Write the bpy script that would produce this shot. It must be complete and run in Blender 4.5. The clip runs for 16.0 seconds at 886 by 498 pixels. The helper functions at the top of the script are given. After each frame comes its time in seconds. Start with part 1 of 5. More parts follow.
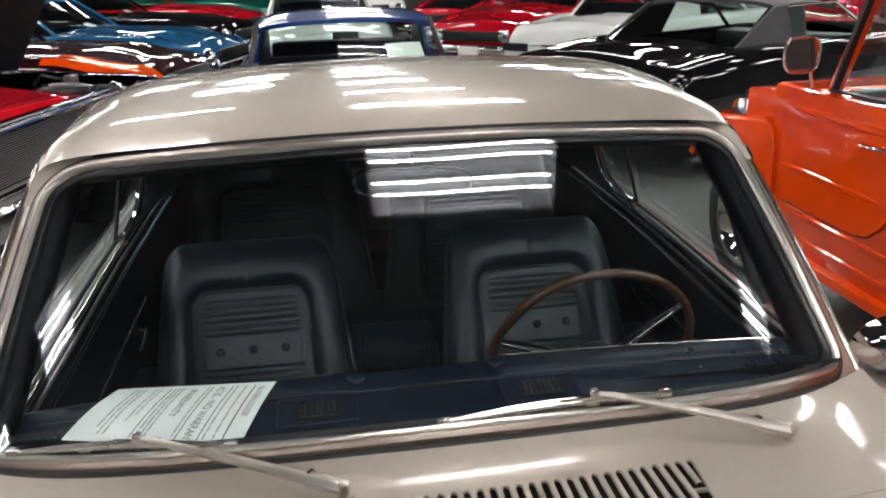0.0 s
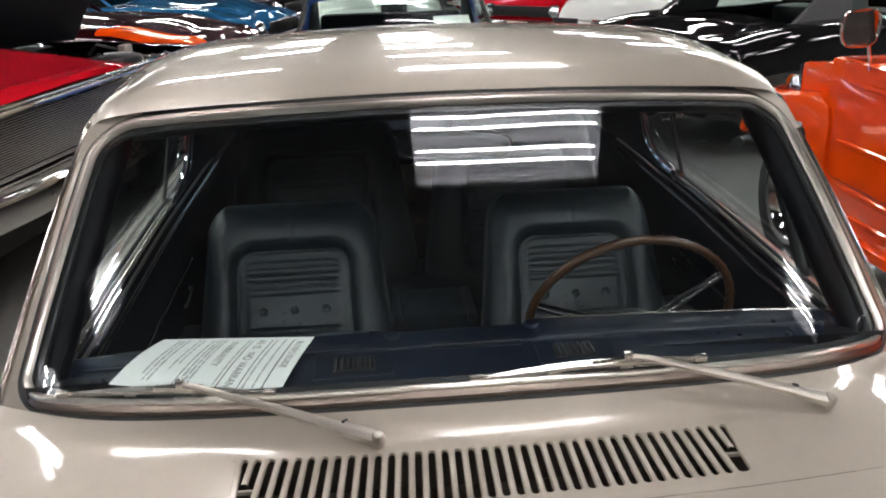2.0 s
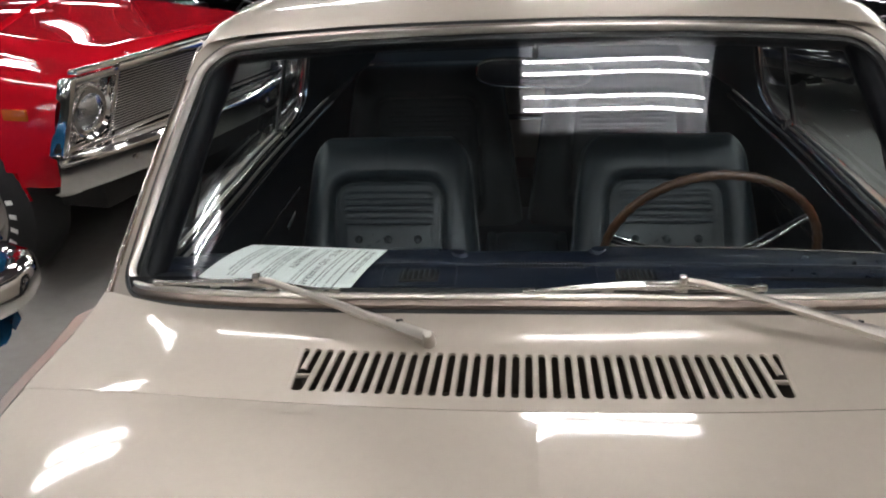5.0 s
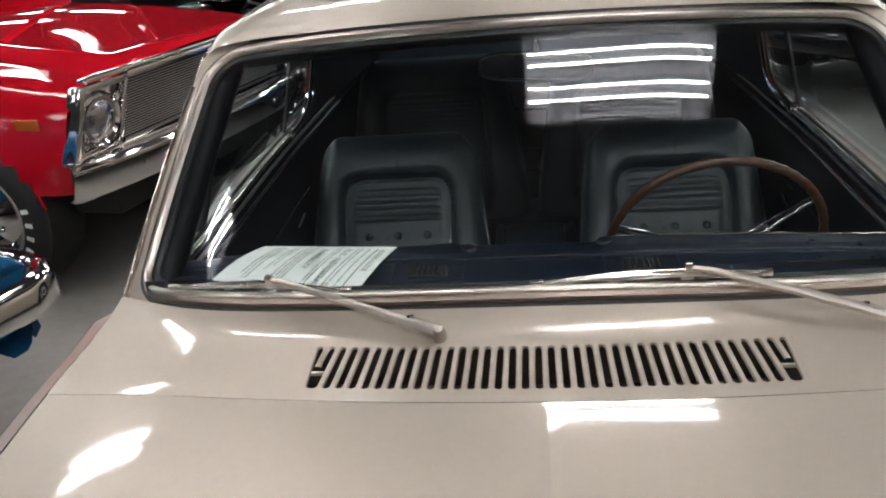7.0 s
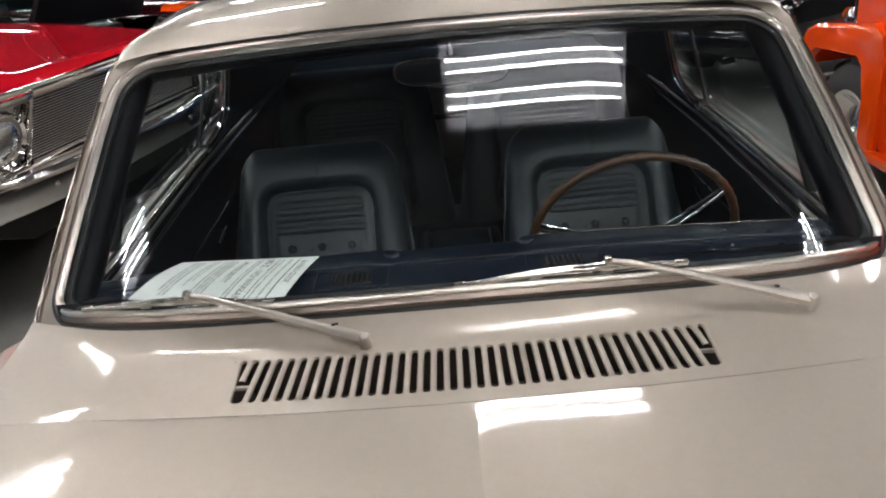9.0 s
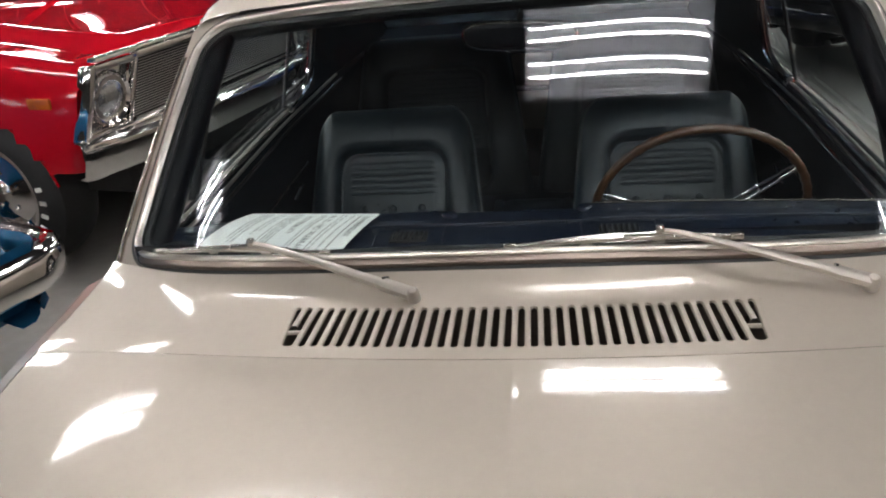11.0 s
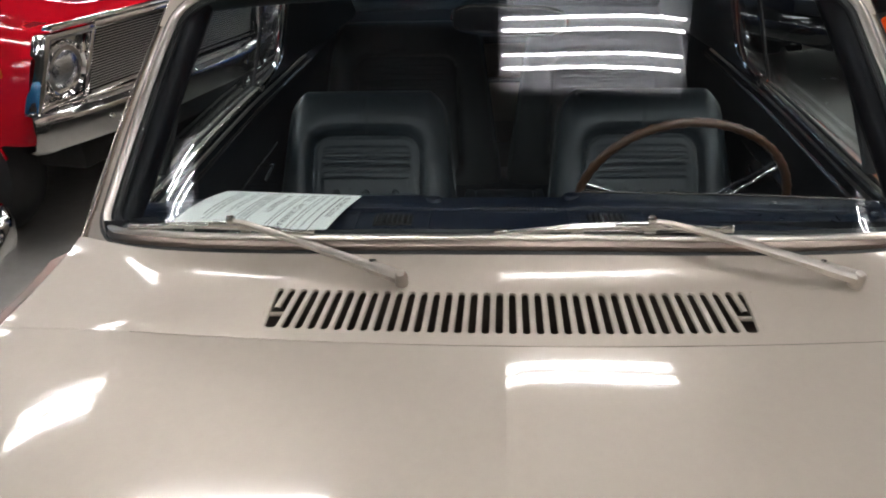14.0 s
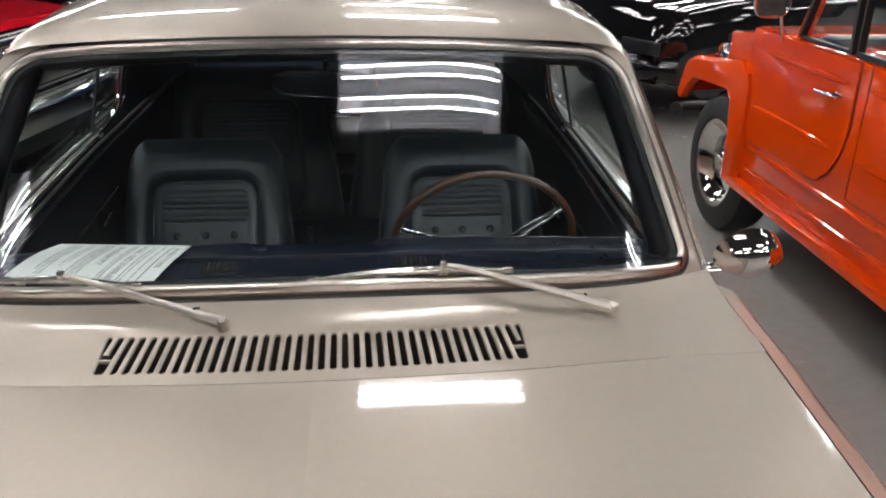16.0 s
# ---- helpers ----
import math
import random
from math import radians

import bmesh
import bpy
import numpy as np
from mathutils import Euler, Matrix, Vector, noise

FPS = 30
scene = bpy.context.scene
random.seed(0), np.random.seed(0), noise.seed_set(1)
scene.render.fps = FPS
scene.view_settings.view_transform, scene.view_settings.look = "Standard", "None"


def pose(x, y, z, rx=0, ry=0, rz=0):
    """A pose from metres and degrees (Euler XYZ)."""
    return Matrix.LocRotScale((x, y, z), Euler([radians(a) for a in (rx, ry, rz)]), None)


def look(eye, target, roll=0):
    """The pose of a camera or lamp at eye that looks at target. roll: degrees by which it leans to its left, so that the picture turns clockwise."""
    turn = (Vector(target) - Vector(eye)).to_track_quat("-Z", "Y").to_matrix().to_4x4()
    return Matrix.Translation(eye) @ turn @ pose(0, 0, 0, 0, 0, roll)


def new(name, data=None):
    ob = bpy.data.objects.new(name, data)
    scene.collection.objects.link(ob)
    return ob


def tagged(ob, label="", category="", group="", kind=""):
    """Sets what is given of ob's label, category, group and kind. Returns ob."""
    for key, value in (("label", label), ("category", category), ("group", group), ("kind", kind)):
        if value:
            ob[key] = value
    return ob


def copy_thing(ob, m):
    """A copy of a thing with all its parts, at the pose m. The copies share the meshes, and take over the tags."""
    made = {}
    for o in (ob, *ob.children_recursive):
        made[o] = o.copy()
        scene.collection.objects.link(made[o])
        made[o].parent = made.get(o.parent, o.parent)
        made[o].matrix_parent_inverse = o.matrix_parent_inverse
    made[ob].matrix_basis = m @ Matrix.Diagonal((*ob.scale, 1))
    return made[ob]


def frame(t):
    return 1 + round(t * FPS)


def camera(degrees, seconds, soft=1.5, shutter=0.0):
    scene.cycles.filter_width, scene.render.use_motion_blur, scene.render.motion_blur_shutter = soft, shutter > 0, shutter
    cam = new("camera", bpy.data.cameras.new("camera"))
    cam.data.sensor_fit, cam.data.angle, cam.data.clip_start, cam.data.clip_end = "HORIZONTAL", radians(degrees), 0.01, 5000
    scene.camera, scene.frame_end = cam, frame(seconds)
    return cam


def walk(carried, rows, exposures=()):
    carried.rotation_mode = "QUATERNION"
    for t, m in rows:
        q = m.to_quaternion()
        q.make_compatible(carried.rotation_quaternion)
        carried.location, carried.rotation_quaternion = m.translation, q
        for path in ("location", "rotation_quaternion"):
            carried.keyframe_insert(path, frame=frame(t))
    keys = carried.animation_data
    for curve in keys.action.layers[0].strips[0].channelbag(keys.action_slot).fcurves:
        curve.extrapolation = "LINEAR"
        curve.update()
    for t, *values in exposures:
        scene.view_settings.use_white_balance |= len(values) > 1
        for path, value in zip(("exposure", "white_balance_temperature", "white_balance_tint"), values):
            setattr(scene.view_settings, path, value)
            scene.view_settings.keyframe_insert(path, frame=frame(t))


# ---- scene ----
cam = camera(57.8, 16.0, soft=2.0)
# seconds, eye x y z, yaw to the left, pitch, lean to the left
ROWS = [
    (0, -0.1429, 0.2423, 1.6014, -8.083, -19.851, -1.679),
    (0.5, -0.149, 0.2565, 1.5787, -8.015, -20.493, -0.473),
    (1, -0.1654, 0.2593, 1.5728, -7.689, -21.172, 0.024),
    (1.5, -0.1561, 0.2426, 1.584, -6.59, -21.13, -0.743),
    (2, -0.1342, 0.2211, 1.5779, -4.617, -21.326, -1.59),
    (2.5, -0.1277, 0.1952, 1.5689, -1.99, -21.739, -1.272),
    (3, -0.1161, 0.1779, 1.5552, -0.041, -22.131, -1.381),
    (3.5, -0.1195, 0.1551, 1.5413, 2.206, -23.002, -1.039),
    (3.7, -0.1095, 0.1669, 1.5295, 4.567, -23.019, -1.055),
    (6, 0.0035, 0.1267, 1.5111, 6.274, -23.563, -2.87),
    (6.5, 0.0007, 0.1262, 1.5138, 6.634, -23.79, -3.847),
    (7, -0.0136, 0.129, 1.5236, 6.887, -23.552, -4.74),
    (7.5, -0.0292, 0.1511, 1.5281, 3.597, -23.106, -5.429),
    (8, -0.06, 0.154, 1.5305, -0.584, -22.489, -6.007),
    (8.5, -0.0546, 0.1387, 1.5295, -1.688, -22.463, -6.271),
    (9, -0.0028, 0.1286, 1.5108, 1.385, -23.183, -5.369),
    (9.5, 0.0132, 0.1145, 1.4988, 5.001, -23.64, -4.875),
    (11.8, 0.0778, 0.0924, 1.4932, 8.94, -24.57, -5.375),
    (12, 0.0671, 0.0895, 1.4982, 8.035, -24.656, -4.886),
    (12.5, 0.0458, 0.0996, 1.4959, 5.658, -24.663, -4.09),
    (13, 0.026, 0.1074, 1.4865, 4.302, -25.078, -3.471),
    (13.5, -0.001, 0.1083, 1.4812, 4.208, -25.302, -2.301),
    (14, -0.0059, 0.1139, 1.4732, 4.647, -25.095, -1.741),
    (14.5, -0.0105, 0.1156, 1.4405, 3.707, -24.466, -0.829),
    (15, -0.0044, 0.1025, 1.4556, 2.629, -23.977, -1.776),
    (15.5, 0.0383, 0.0548, 1.537, 0.139, -23.496, -1.701),
    (16, 0.0999, -0.0245, 1.5842, -5.273, -23.85, 0.627),
]


def eye_pose(x, y, z, yaw, pitch, lean):
    a, b = radians(yaw), radians(pitch)
    aim = (x - math.sin(a) * math.cos(b), y + math.cos(a) * math.cos(b), z + math.sin(b))
    return look((x, y, z), aim, lean)


walk(cam, [(r[0], eye_pose(*r[1:])) for r in ROWS], [(0.0, 0.0), (16.0, 0.0)])

# ---- world and lamps ----
world = bpy.data.worlds.new("hall_world")
scene.world = world
world.use_nodes = True
world.node_tree.nodes["Background"].inputs[0].default_value = (0.5, 0.55, 0.6, 1)
world.node_tree.nodes["Background"].inputs[1].default_value = 0.0
TUBE_GLOW = 75.0

# ---- materials ----
def mat(name, base, rough=0.5, metal=0.0, coat=0.0, grain=0.0, scale=40.0, bump=0.0, bscale=200.0, rvar=0.0, spec=0.5):
    """A node material: base colour varied at two scales, roughness varied by wear, optional bump and clear coat."""
    m = bpy.data.materials.new(name)
    m.use_nodes = True
    nt = m.node_tree
    p = nt.nodes["Principled BSDF"]
    base = tuple(base)[:3] + (1,)
    p.inputs["Base Color"].default_value = base
    p.inputs["Roughness"].default_value = rough
    p.inputs["Metallic"].default_value = metal
    p.inputs["Coat Weight"].default_value = coat
    p.inputs["Coat Roughness"].default_value = 0.02
    p.inputs["Specular IOR Level"].default_value = spec
    tc = nt.nodes.new("ShaderNodeTexCoord")
    if grain or rvar:
        n1 = nt.nodes.new("ShaderNodeTexNoise")
        n1.inputs["Scale"].default_value = scale
        n1.inputs["Detail"].default_value = 5
        nt.links.new(tc.outputs["Object"], n1.inputs["Vector"])
        n2 = nt.nodes.new("ShaderNodeTexNoise")
        n2.inputs["Scale"].default_value = scale / 14
        n2.inputs["Detail"].default_value = 3
        nt.links.new(tc.outputs["Object"], n2.inputs["Vector"])
        add = nt.nodes.new("ShaderNodeMath")
        add.operation = "ADD"
        nt.links.new(n1.outputs[0], add.inputs[0])
        nt.links.new(n2.outputs[0], add.inputs[1])
        if grain:
            ramp = nt.nodes.new("ShaderNodeMapRange")
            ramp.inputs[1].default_value, ramp.inputs[2].default_value = 0.6, 1.4
            ramp.inputs[3].default_value, ramp.inputs[4].default_value = 1 - grain, 1 + grain
            nt.links.new(add.outputs[0], ramp.inputs[0])
            mul = nt.nodes.new("ShaderNodeVectorMath")
            mul.operation = "SCALE"
            mul.inputs[0].default_value = base[:3]
            nt.links.new(ramp.outputs[0], mul.inputs["Scale"])
            nt.links.new(mul.outputs[0], p.inputs["Base Color"])
        if rvar:
            rr = nt.nodes.new("ShaderNodeMapRange")
            rr.inputs[1].default_value, rr.inputs[2].default_value = 0.6, 1.4
            rr.inputs[3].default_value, rr.inputs[4].default_value = max(0.01, rough - rvar), min(1, rough + rvar)
            nt.links.new(add.outputs[0], rr.inputs[0])
            nt.links.new(rr.outputs[0], p.inputs["Roughness"])
    if bump:
        nb = nt.nodes.new("ShaderNodeTexNoise")
        nb.inputs["Scale"].default_value = bscale
        nb.inputs["Detail"].default_value = 4
        nt.links.new(tc.outputs["Object"], nb.inputs["Vector"])
        b = nt.nodes.new("ShaderNodeBump")
        b.inputs["Strength"].default_value = bump
        b.inputs["Distance"].default_value = 0.002
        nt.links.new(nb.outputs[0], b.inputs["Height"])
        nt.links.new(b.outputs[0], p.inputs["Normal"])
    return m


def glass(name, tint, sheen=0.075, dust=0.0):
    """A thin pane: clear with a mirror sheen that grows towards grazing angles."""
    m = bpy.data.materials.new(name)
    m.use_nodes = True
    nt = m.node_tree
    nt.nodes.remove(nt.nodes["Principled BSDF"])
    out = nt.nodes["Material Output"]
    tr = nt.nodes.new("ShaderNodeBsdfTransparent")
    tr.inputs[0].default_value = (*tint, 1)
    gl = nt.nodes.new("ShaderNodeBsdfGlossy")
    gl.inputs["Roughness"].default_value = 0.0
    gl.inputs["Color"].default_value = (0.95, 0.97, 1, 1)
    lw = nt.nodes.new("ShaderNodeLayerWeight")
    lw.inputs[0].default_value = 0.5
    pw = nt.nodes.new("ShaderNodeMath")
    pw.operation = "POWER"
    pw.inputs[1].default_value = 4.5
    nt.links.new(lw.outputs["Facing"], pw.inputs[0])
    fr = nt.nodes.new("ShaderNodeMath")
    fr.operation = "MULTIPLY_ADD"
    fr.inputs[1].default_value, fr.inputs[2].default_value = 0.9 - sheen, sheen
    nt.links.new(pw.outputs[0], fr.inputs[0])
    mx = nt.nodes.new("ShaderNodeMixShader")
    nt.links.new(fr.outputs[0], mx.inputs[0])
    nt.links.new(tr.outputs[0], mx.inputs[1])
    nt.links.new(gl.outputs[0], mx.inputs[2])
    if dust:
        # a thin, uneven film of dust
        df = nt.nodes.new("ShaderNodeBsdfDiffuse")
        df.inputs[0].default_value = (0.8, 0.85, 0.9, 1)
        nz = nt.nodes.new("ShaderNodeTexNoise")
        nz.inputs["Scale"].default_value = 5.0
        nz.inputs["Detail"].default_value = 6
        tc = nt.nodes.new("ShaderNodeTexCoord")
        nt.links.new(tc.outputs["Object"], nz.inputs["Vector"])
        mr = nt.nodes.new("ShaderNodeMapRange")
        mr.inputs[1].default_value, mr.inputs[2].default_value = 0.35, 0.7
        mr.inputs[3].default_value, mr.inputs[4].default_value = 0.3 * dust, 1.7 * dust
        nt.links.new(nz.outputs[0], mr.inputs[0])
        md = nt.nodes.new("ShaderNodeMixShader")
        nt.links.new(mr.outputs[0], md.inputs[0])
        nt.links.new(mx.outputs[0], md.inputs[1])
        nt.links.new(df.outputs[0], md.inputs[2])
        mx = md
    nt.links.new(mx.outputs[0], out.inputs[0])
    return m


def glow(name, colour, strength):
    m = bpy.data.materials.new(name)
    m.use_nodes = True
    nt = m.node_tree
    nt.nodes.remove(nt.nodes["Principled BSDF"])
    e = nt.nodes.new("ShaderNodeEmission")
    e.inputs[0].default_value = (*colour, 1)
    e.inputs[1].default_value = strength
    nt.links.new(e.outputs[0], nt.nodes["Material Output"].inputs[0])
    return m


PAINT_TAN = mat("tan_metallic_paint", (0.405, 0.357, 0.306), 0.42, 0.35, 1.0, grain=0.03, scale=900)
PAINT_TAN.node_tree.nodes["Principled BSDF"].inputs["Coat Roughness"].default_value = 0.046
CHROME = mat("chrome", (0.78, 0.76, 0.74), 0.06, 1.0, rvar=0.03, scale=60)
TRIM = mat("bright_trim", (0.58, 0.53, 0.48), 0.20, 1.0, grain=0.04, scale=40)
BEAD = mat("soft_polished_trim", (0.70, 0.66, 0.61), 0.28, 1.0, grain=0.05, scale=40)
# trim metal with the reflection of the tan paint put into its colour
TRIM_BROWN = mat("brown_reflection_trim", (0.23, 0.19, 0.165), 0.34, 1.0, grain=0.10, scale=40)
SATIN = mat("satin_steel", (0.50, 0.46, 0.42), 0.38, 1.0, rvar=0.08, scale=200)
BLADE = mat("satin_blade", (0.66, 0.64, 0.61), 0.26, 1.0, grain=0.05, scale=30)
BILLET = mat("brushed_billet", (0.56, 0.53, 0.50), 0.38, 1.0, rvar=0.08, scale=200)
GARNISH = mat("black_painted_garnish", (0.005, 0.005, 0.007), 0.4, grain=0.2, scale=60, spec=0.15)
RUBBER = mat("black_rubber", (0.012, 0.012, 0.013), 0.55, grain=0.2, scale=80)
VINYL = mat("black_vinyl", (0.020, 0.028, 0.035), 0.34, grain=0.15, scale=60, bump=0.25, bscale=700, rvar=0.08)
# the seat vinyl again, darkened for the shade under the roof
VINYL_SHADED = mat("shaded_rear_vinyl", (0.014, 0.019, 0.023), 0.5, grain=0.15, scale=60, bump=0.25, bscale=700, spec=0.3)
VINYL_DOOR = mat("door_vinyl", (0.009, 0.011, 0.014), 0.8, grain=0.15, scale=60, bump=0.2, bscale=700, spec=0.08)
VINYL_NAVY = mat("navy_vinyl", (0.005, 0.009, 0.020), 0.31, grain=0.15, scale=50, bump=0.25, bscale=900, rvar=0.08)
DARK_TRIM = mat("black_trim", (0.008, 0.009, 0.012), 0.45, grain=0.2, scale=60)
CARPET = mat("black_carpet", (0.008, 0.008, 0.009), 0.95, grain=0.3, scale=300, bump=0.6, bscale=900)
CAVITY = mat("dark_cavity", (0.01, 0.009, 0.008), 0.8, grain=0.3, scale=50)
WELL = mat("dark_brown_well", (0.055, 0.042, 0.033), 0.8, grain=0.3, scale=50)
WINDSHIELD = glass("windshield_glass", (0.80, 0.88, 0.90), 0.085, 0.0031)
# rear pane made almost opaque to keep light out of the cabin
REAR_GLASS = glass("darkened_rear_glass", (0.035, 0.05, 0.07), 0.02)
SIDE_GLASS = glass("side_glass", (0.90, 0.94, 0.93), 0.06)
CAR_GLASS = glass("parked_car_glass", (0.74, 0.82, 0.79), 0.018)
WOOD = mat("walnut_rim", (0.075, 0.036, 0.018), 0.3, 0, 0.5, grain=0.4, scale=90)
PAPER = mat("paper", (0.93, 0.94, 0.90), 0.8, grain=0.03, scale=30)
INK = mat("ink", (0.03, 0.04, 0.045), 0.8)
INK_FAINT = mat("faint_ink", (0.42, 0.45, 0.44), 0.8)
FLOOR = mat("sealed_concrete", (0.36, 0.345, 0.325), 0.26, grain=0.10, scale=16, rvar=0.02)
CEILING = mat("dark_ceiling", (0.05, 0.05, 0.056), 0.9, grain=0.3, scale=3)
WALL = mat("grey_wall", (0.07, 0.07, 0.07), 0.8, grain=0.06, scale=6)
TUBE = glow("lit_tube", (1.0, 0.975, 0.94), TUBE_GLOW)
REFLECTOR = mat("white_reflector", (0.32, 0.32, 0.345), 0.35, 0.0, grain=0.04, scale=10)
PAINT_RED = mat("red_paint", (0.38, 0.005, 0.013), 0.3, 0.0, 1.0, grain=0.03, scale=500, spec=0.0)
PAINT_ORANGE = mat("orange_paint", (0.78, 0.068, 0.004), 0.35, 0.0, 1.0, grain=0.03, scale=500, spec=0.0)
PAINT_BLACK = mat("black_paint", (0.006, 0.006, 0.007), 0.25, 0.0, 1.0, grain=0.1, scale=300, spec=0.0)
PAINT_BLUE = mat("blue_paint", (0.016, 0.10, 0.22), 0.3, 0.0, 1.0, grain=0.03, scale=500, spec=0.0)
PAINT_ROYAL = mat("royal_blue_paint", (0.006, 0.042, 0.20), 0.3, 0.2, 1.0, grain=0.03, scale=500)
PAINT_MAROON = mat("maroon_paint", (0.03, 0.004, 0.006), 0.28, 0.2, 1.0, grain=0.05, scale=500, spec=0.0)
PAINT_WHITE = mat("white_paint", (0.75, 0.76, 0.74), 0.3, 0.0, 1.0, grain=0.02, scale=300, spec=0.0)
PAINT_GREEN = mat("green_paint", (0.005, 0.13, 0.09), 0.3, 0.2, 1.0, grain=0.03, scale=400)
VINYL_TOP = mat("grey_vinyl_top", (0.035, 0.035, 0.038), 0.6, grain=0.2, scale=50, bump=0.4, bscale=500)
TYRE = mat("tyre_rubber", (0.013, 0.013, 0.014), 0.6, grain=0.3, scale=40, bump=0.3, bscale=200)
LENS = mat("headlamp_lens", (0.60, 0.62, 0.65), 0.14, 1.0, 1.0, grain=0.15, scale=90, bump=1.0, bscale=70)
AMBER = mat("amber_lens", (0.42, 0.09, 0.012), 0.2, 0, 1.0)
RED_LENS = mat("red_lens", (0.45, 0.01, 0.01), 0.2, 0, 1.0)
GRILLE_DARK = mat("dark_grille", (0.03, 0.03, 0.032), 0.35, 0.6, rvar=0.1)


# ---- mesh helpers ----
class Geo:
    """Vertices and faces that grow, and become one mesh."""

    def __init__(self):
        self.v, self.f = [], []

    def add(self, v, f, m=None):
        o = len(self.v)
        self.v += [tuple(m @ Vector(p)) if m else tuple(p) for p in v]
        self.f += [tuple(i + o for i in q) for q in f]
        return self

    def box(self, c, s, b=0.004, m=None):
        """A box with chamfered edges: centre, full sizes, chamfer."""
        h = [x / 2 for x in s]
        b = min(b, *(0.45 * x for x in s))
        bm = bmesh.new()
        bmesh.ops.create_cube(bm, size=1)
        for q in bm.verts:
            q.co = Vector((q.co.x * s[0], q.co.y * s[1], q.co.z * s[2]))
        if b > 0:
            bmesh.ops.bevel(bm, geom=bm.edges[:], offset=b, segments=2, affect="EDGES", profile=0.6)
        mm = Matrix.Translation(c)
        self.add([mm @ q.co for q in bm.verts], [[q.index for q in f.verts] for f in bm.faces], m) if not bm.verts.index_update() else None
        bm.free()
        return self

    def lathe(self, prof, n=32, m=None, closed=False):
        """Turns (r, z) pairs about the z axis."""
        v = [(r * math.cos(2 * math.pi * k / n), r * math.sin(2 * math.pi * k / n), z) for r, z in prof for k in range(n)]
        f = []
        rows = len(prof)
        for i in range(rows if closed else rows - 1):
            j = (i + 1) % rows
            for k in range(n):
                l = (k + 1) % n
                f.append((i * n + k, i * n + l, j * n + l, j * n + k))
        if not closed:
            if prof[0][0] > 1e-5:
                f.append(tuple(range(n))[::-1])
            if prof[-1][0] > 1e-5:
                f.append(tuple((rows - 1) * n + k for k in range(n)))
        return self.add(v, f, m)

    def sweep(self, path, prof, ups, closed=False, m=None, scale=None):
        """Sweeps the closed outline prof (a: sideways, b: along the up vector) along path."""
        n, k = len(path), len(prof)
        v = []
        P = [Vector(p) for p in path]
        for i in range(n):
            a = P[(i - 1) % n] if closed or i else P[i]
            b = P[(i + 1) % n] if closed or i < n - 1 else P[i]
            t = (b - a).normalized()
            up = Vector(ups[i] if isinstance(ups, list) else ups)
            s = t.cross(up).normalized()
            u = s.cross(t).normalized()
            g = scale[i] if scale else 1
            v += [P[i] + s * x * g + u * y * g for x, y in prof]
        f = []
        for i in range(n if closed else n - 1):
            j = (i + 1) % n
            for q in range(k):
                w = (q + 1) % k
                f.append((i * k + q, j * k + q, j * k + w, i * k + w))
        if not closed:
            f.append(tuple(range(k)))
            f.append(tuple((n - 1) * k + q for q in range(k))[::-1])
        return self.add(v, f, m)

    def rod(self, path, r, n=10, closed=False, m=None, up=(0.13, 0.21, 0.97), scale=None):
        return self.sweep(path, ring(r, n), up, closed, m, scale)

    def grid(self, fn, nu, nv, m=None, skip=None):
        """fn(u, v) over 0..1 squared."""
        v = [fn(i / nu, j / nv) for j in range(nv + 1) for i in range(nu + 1)]
        f = [(j * (nu + 1) + i, j * (nu + 1) + i + 1, (j + 1) * (nu + 1) + i + 1, (j + 1) * (nu + 1) + i)
             for j in range(nv) for i in range(nu) if not (skip and skip((i + 0.5) / nu, (j + 0.5) / nv))]
        return self.add(v, f, m)

    def slab(self, fn, nu, nv, t, m=None):
        """A grid with thickness t (a vector offset), closed round its rim."""
        t = Vector(t)
        top = [Vector(fn(i / nu, j / nv)) for j in range(nv + 1) for i in range(nu + 1)]
        n = len(top)
        w = nu + 1
        f = [(j * w + i, j * w + i + 1, (j + 1) * w + i + 1, (j + 1) * w + i) for j in range(nv) for i in range(nu)]
        f += [tuple(q + n for q in g[::-1]) for g in f]
        rim = [i for i in range(w)] + [j * w + nu for j in range(1, nv + 1)] + [nv * w + i for i in range(nu - 1, -1, -1)] + [j * w for j in range(nv - 1, 0, -1)]
        f += [(rim[(i + 1) % len(rim)], rim[i], rim[i] + n, rim[(i + 1) % len(rim)] + n) for i in range(len(rim))]
        return self.add(top + [p + t for p in top], f, m)

    def fan(self, fn, path, rings):
        """Fills a closed path of (u, v) towards its middle, in rings; fn(u, v) places the points."""
        cu = sum(p[0] for p in path) / len(path)
        cv = sum(p[1] for p in path) / len(path)
        n = len(path)
        v = [fn(cu + (p[0] - cu) * (1 - r / rings), cv + (p[1] - cv) * (1 - r / rings)) for r in range(rings) for p in path] + [fn(cu, cv)]
        f = [(r * n + i, r * n + (i + 1) % n, (r + 1) * n + (i + 1) % n, (r + 1) * n + i) for r in range(rings - 1) for i in range(n)]
        o = (rings - 1) * n
        f += [(o + i, o + (i + 1) % n, rings * n) for i in range(n)]
        return self.add(v, f)

    def ob(self, name, material, parent=None, label="", smooth=40, m=None, out=None):
        me = bpy.data.meshes.new(name)
        me.from_pydata([tuple(p) for p in self.v], [], self.f)
        me.materials.append(material)
        bm = bmesh.new()
        bm.from_mesh(me)
        bmesh.ops.remove_doubles(bm, verts=bm.verts[:], dist=1e-5)
        bmesh.ops.recalc_face_normals(bm, faces=bm.faces[:])
        if out and sum((f.normal * f.calc_area() for f in bm.faces), Vector()).dot(Vector(out)) < 0:
            bmesh.ops.reverse_faces(bm, faces=bm.faces[:])
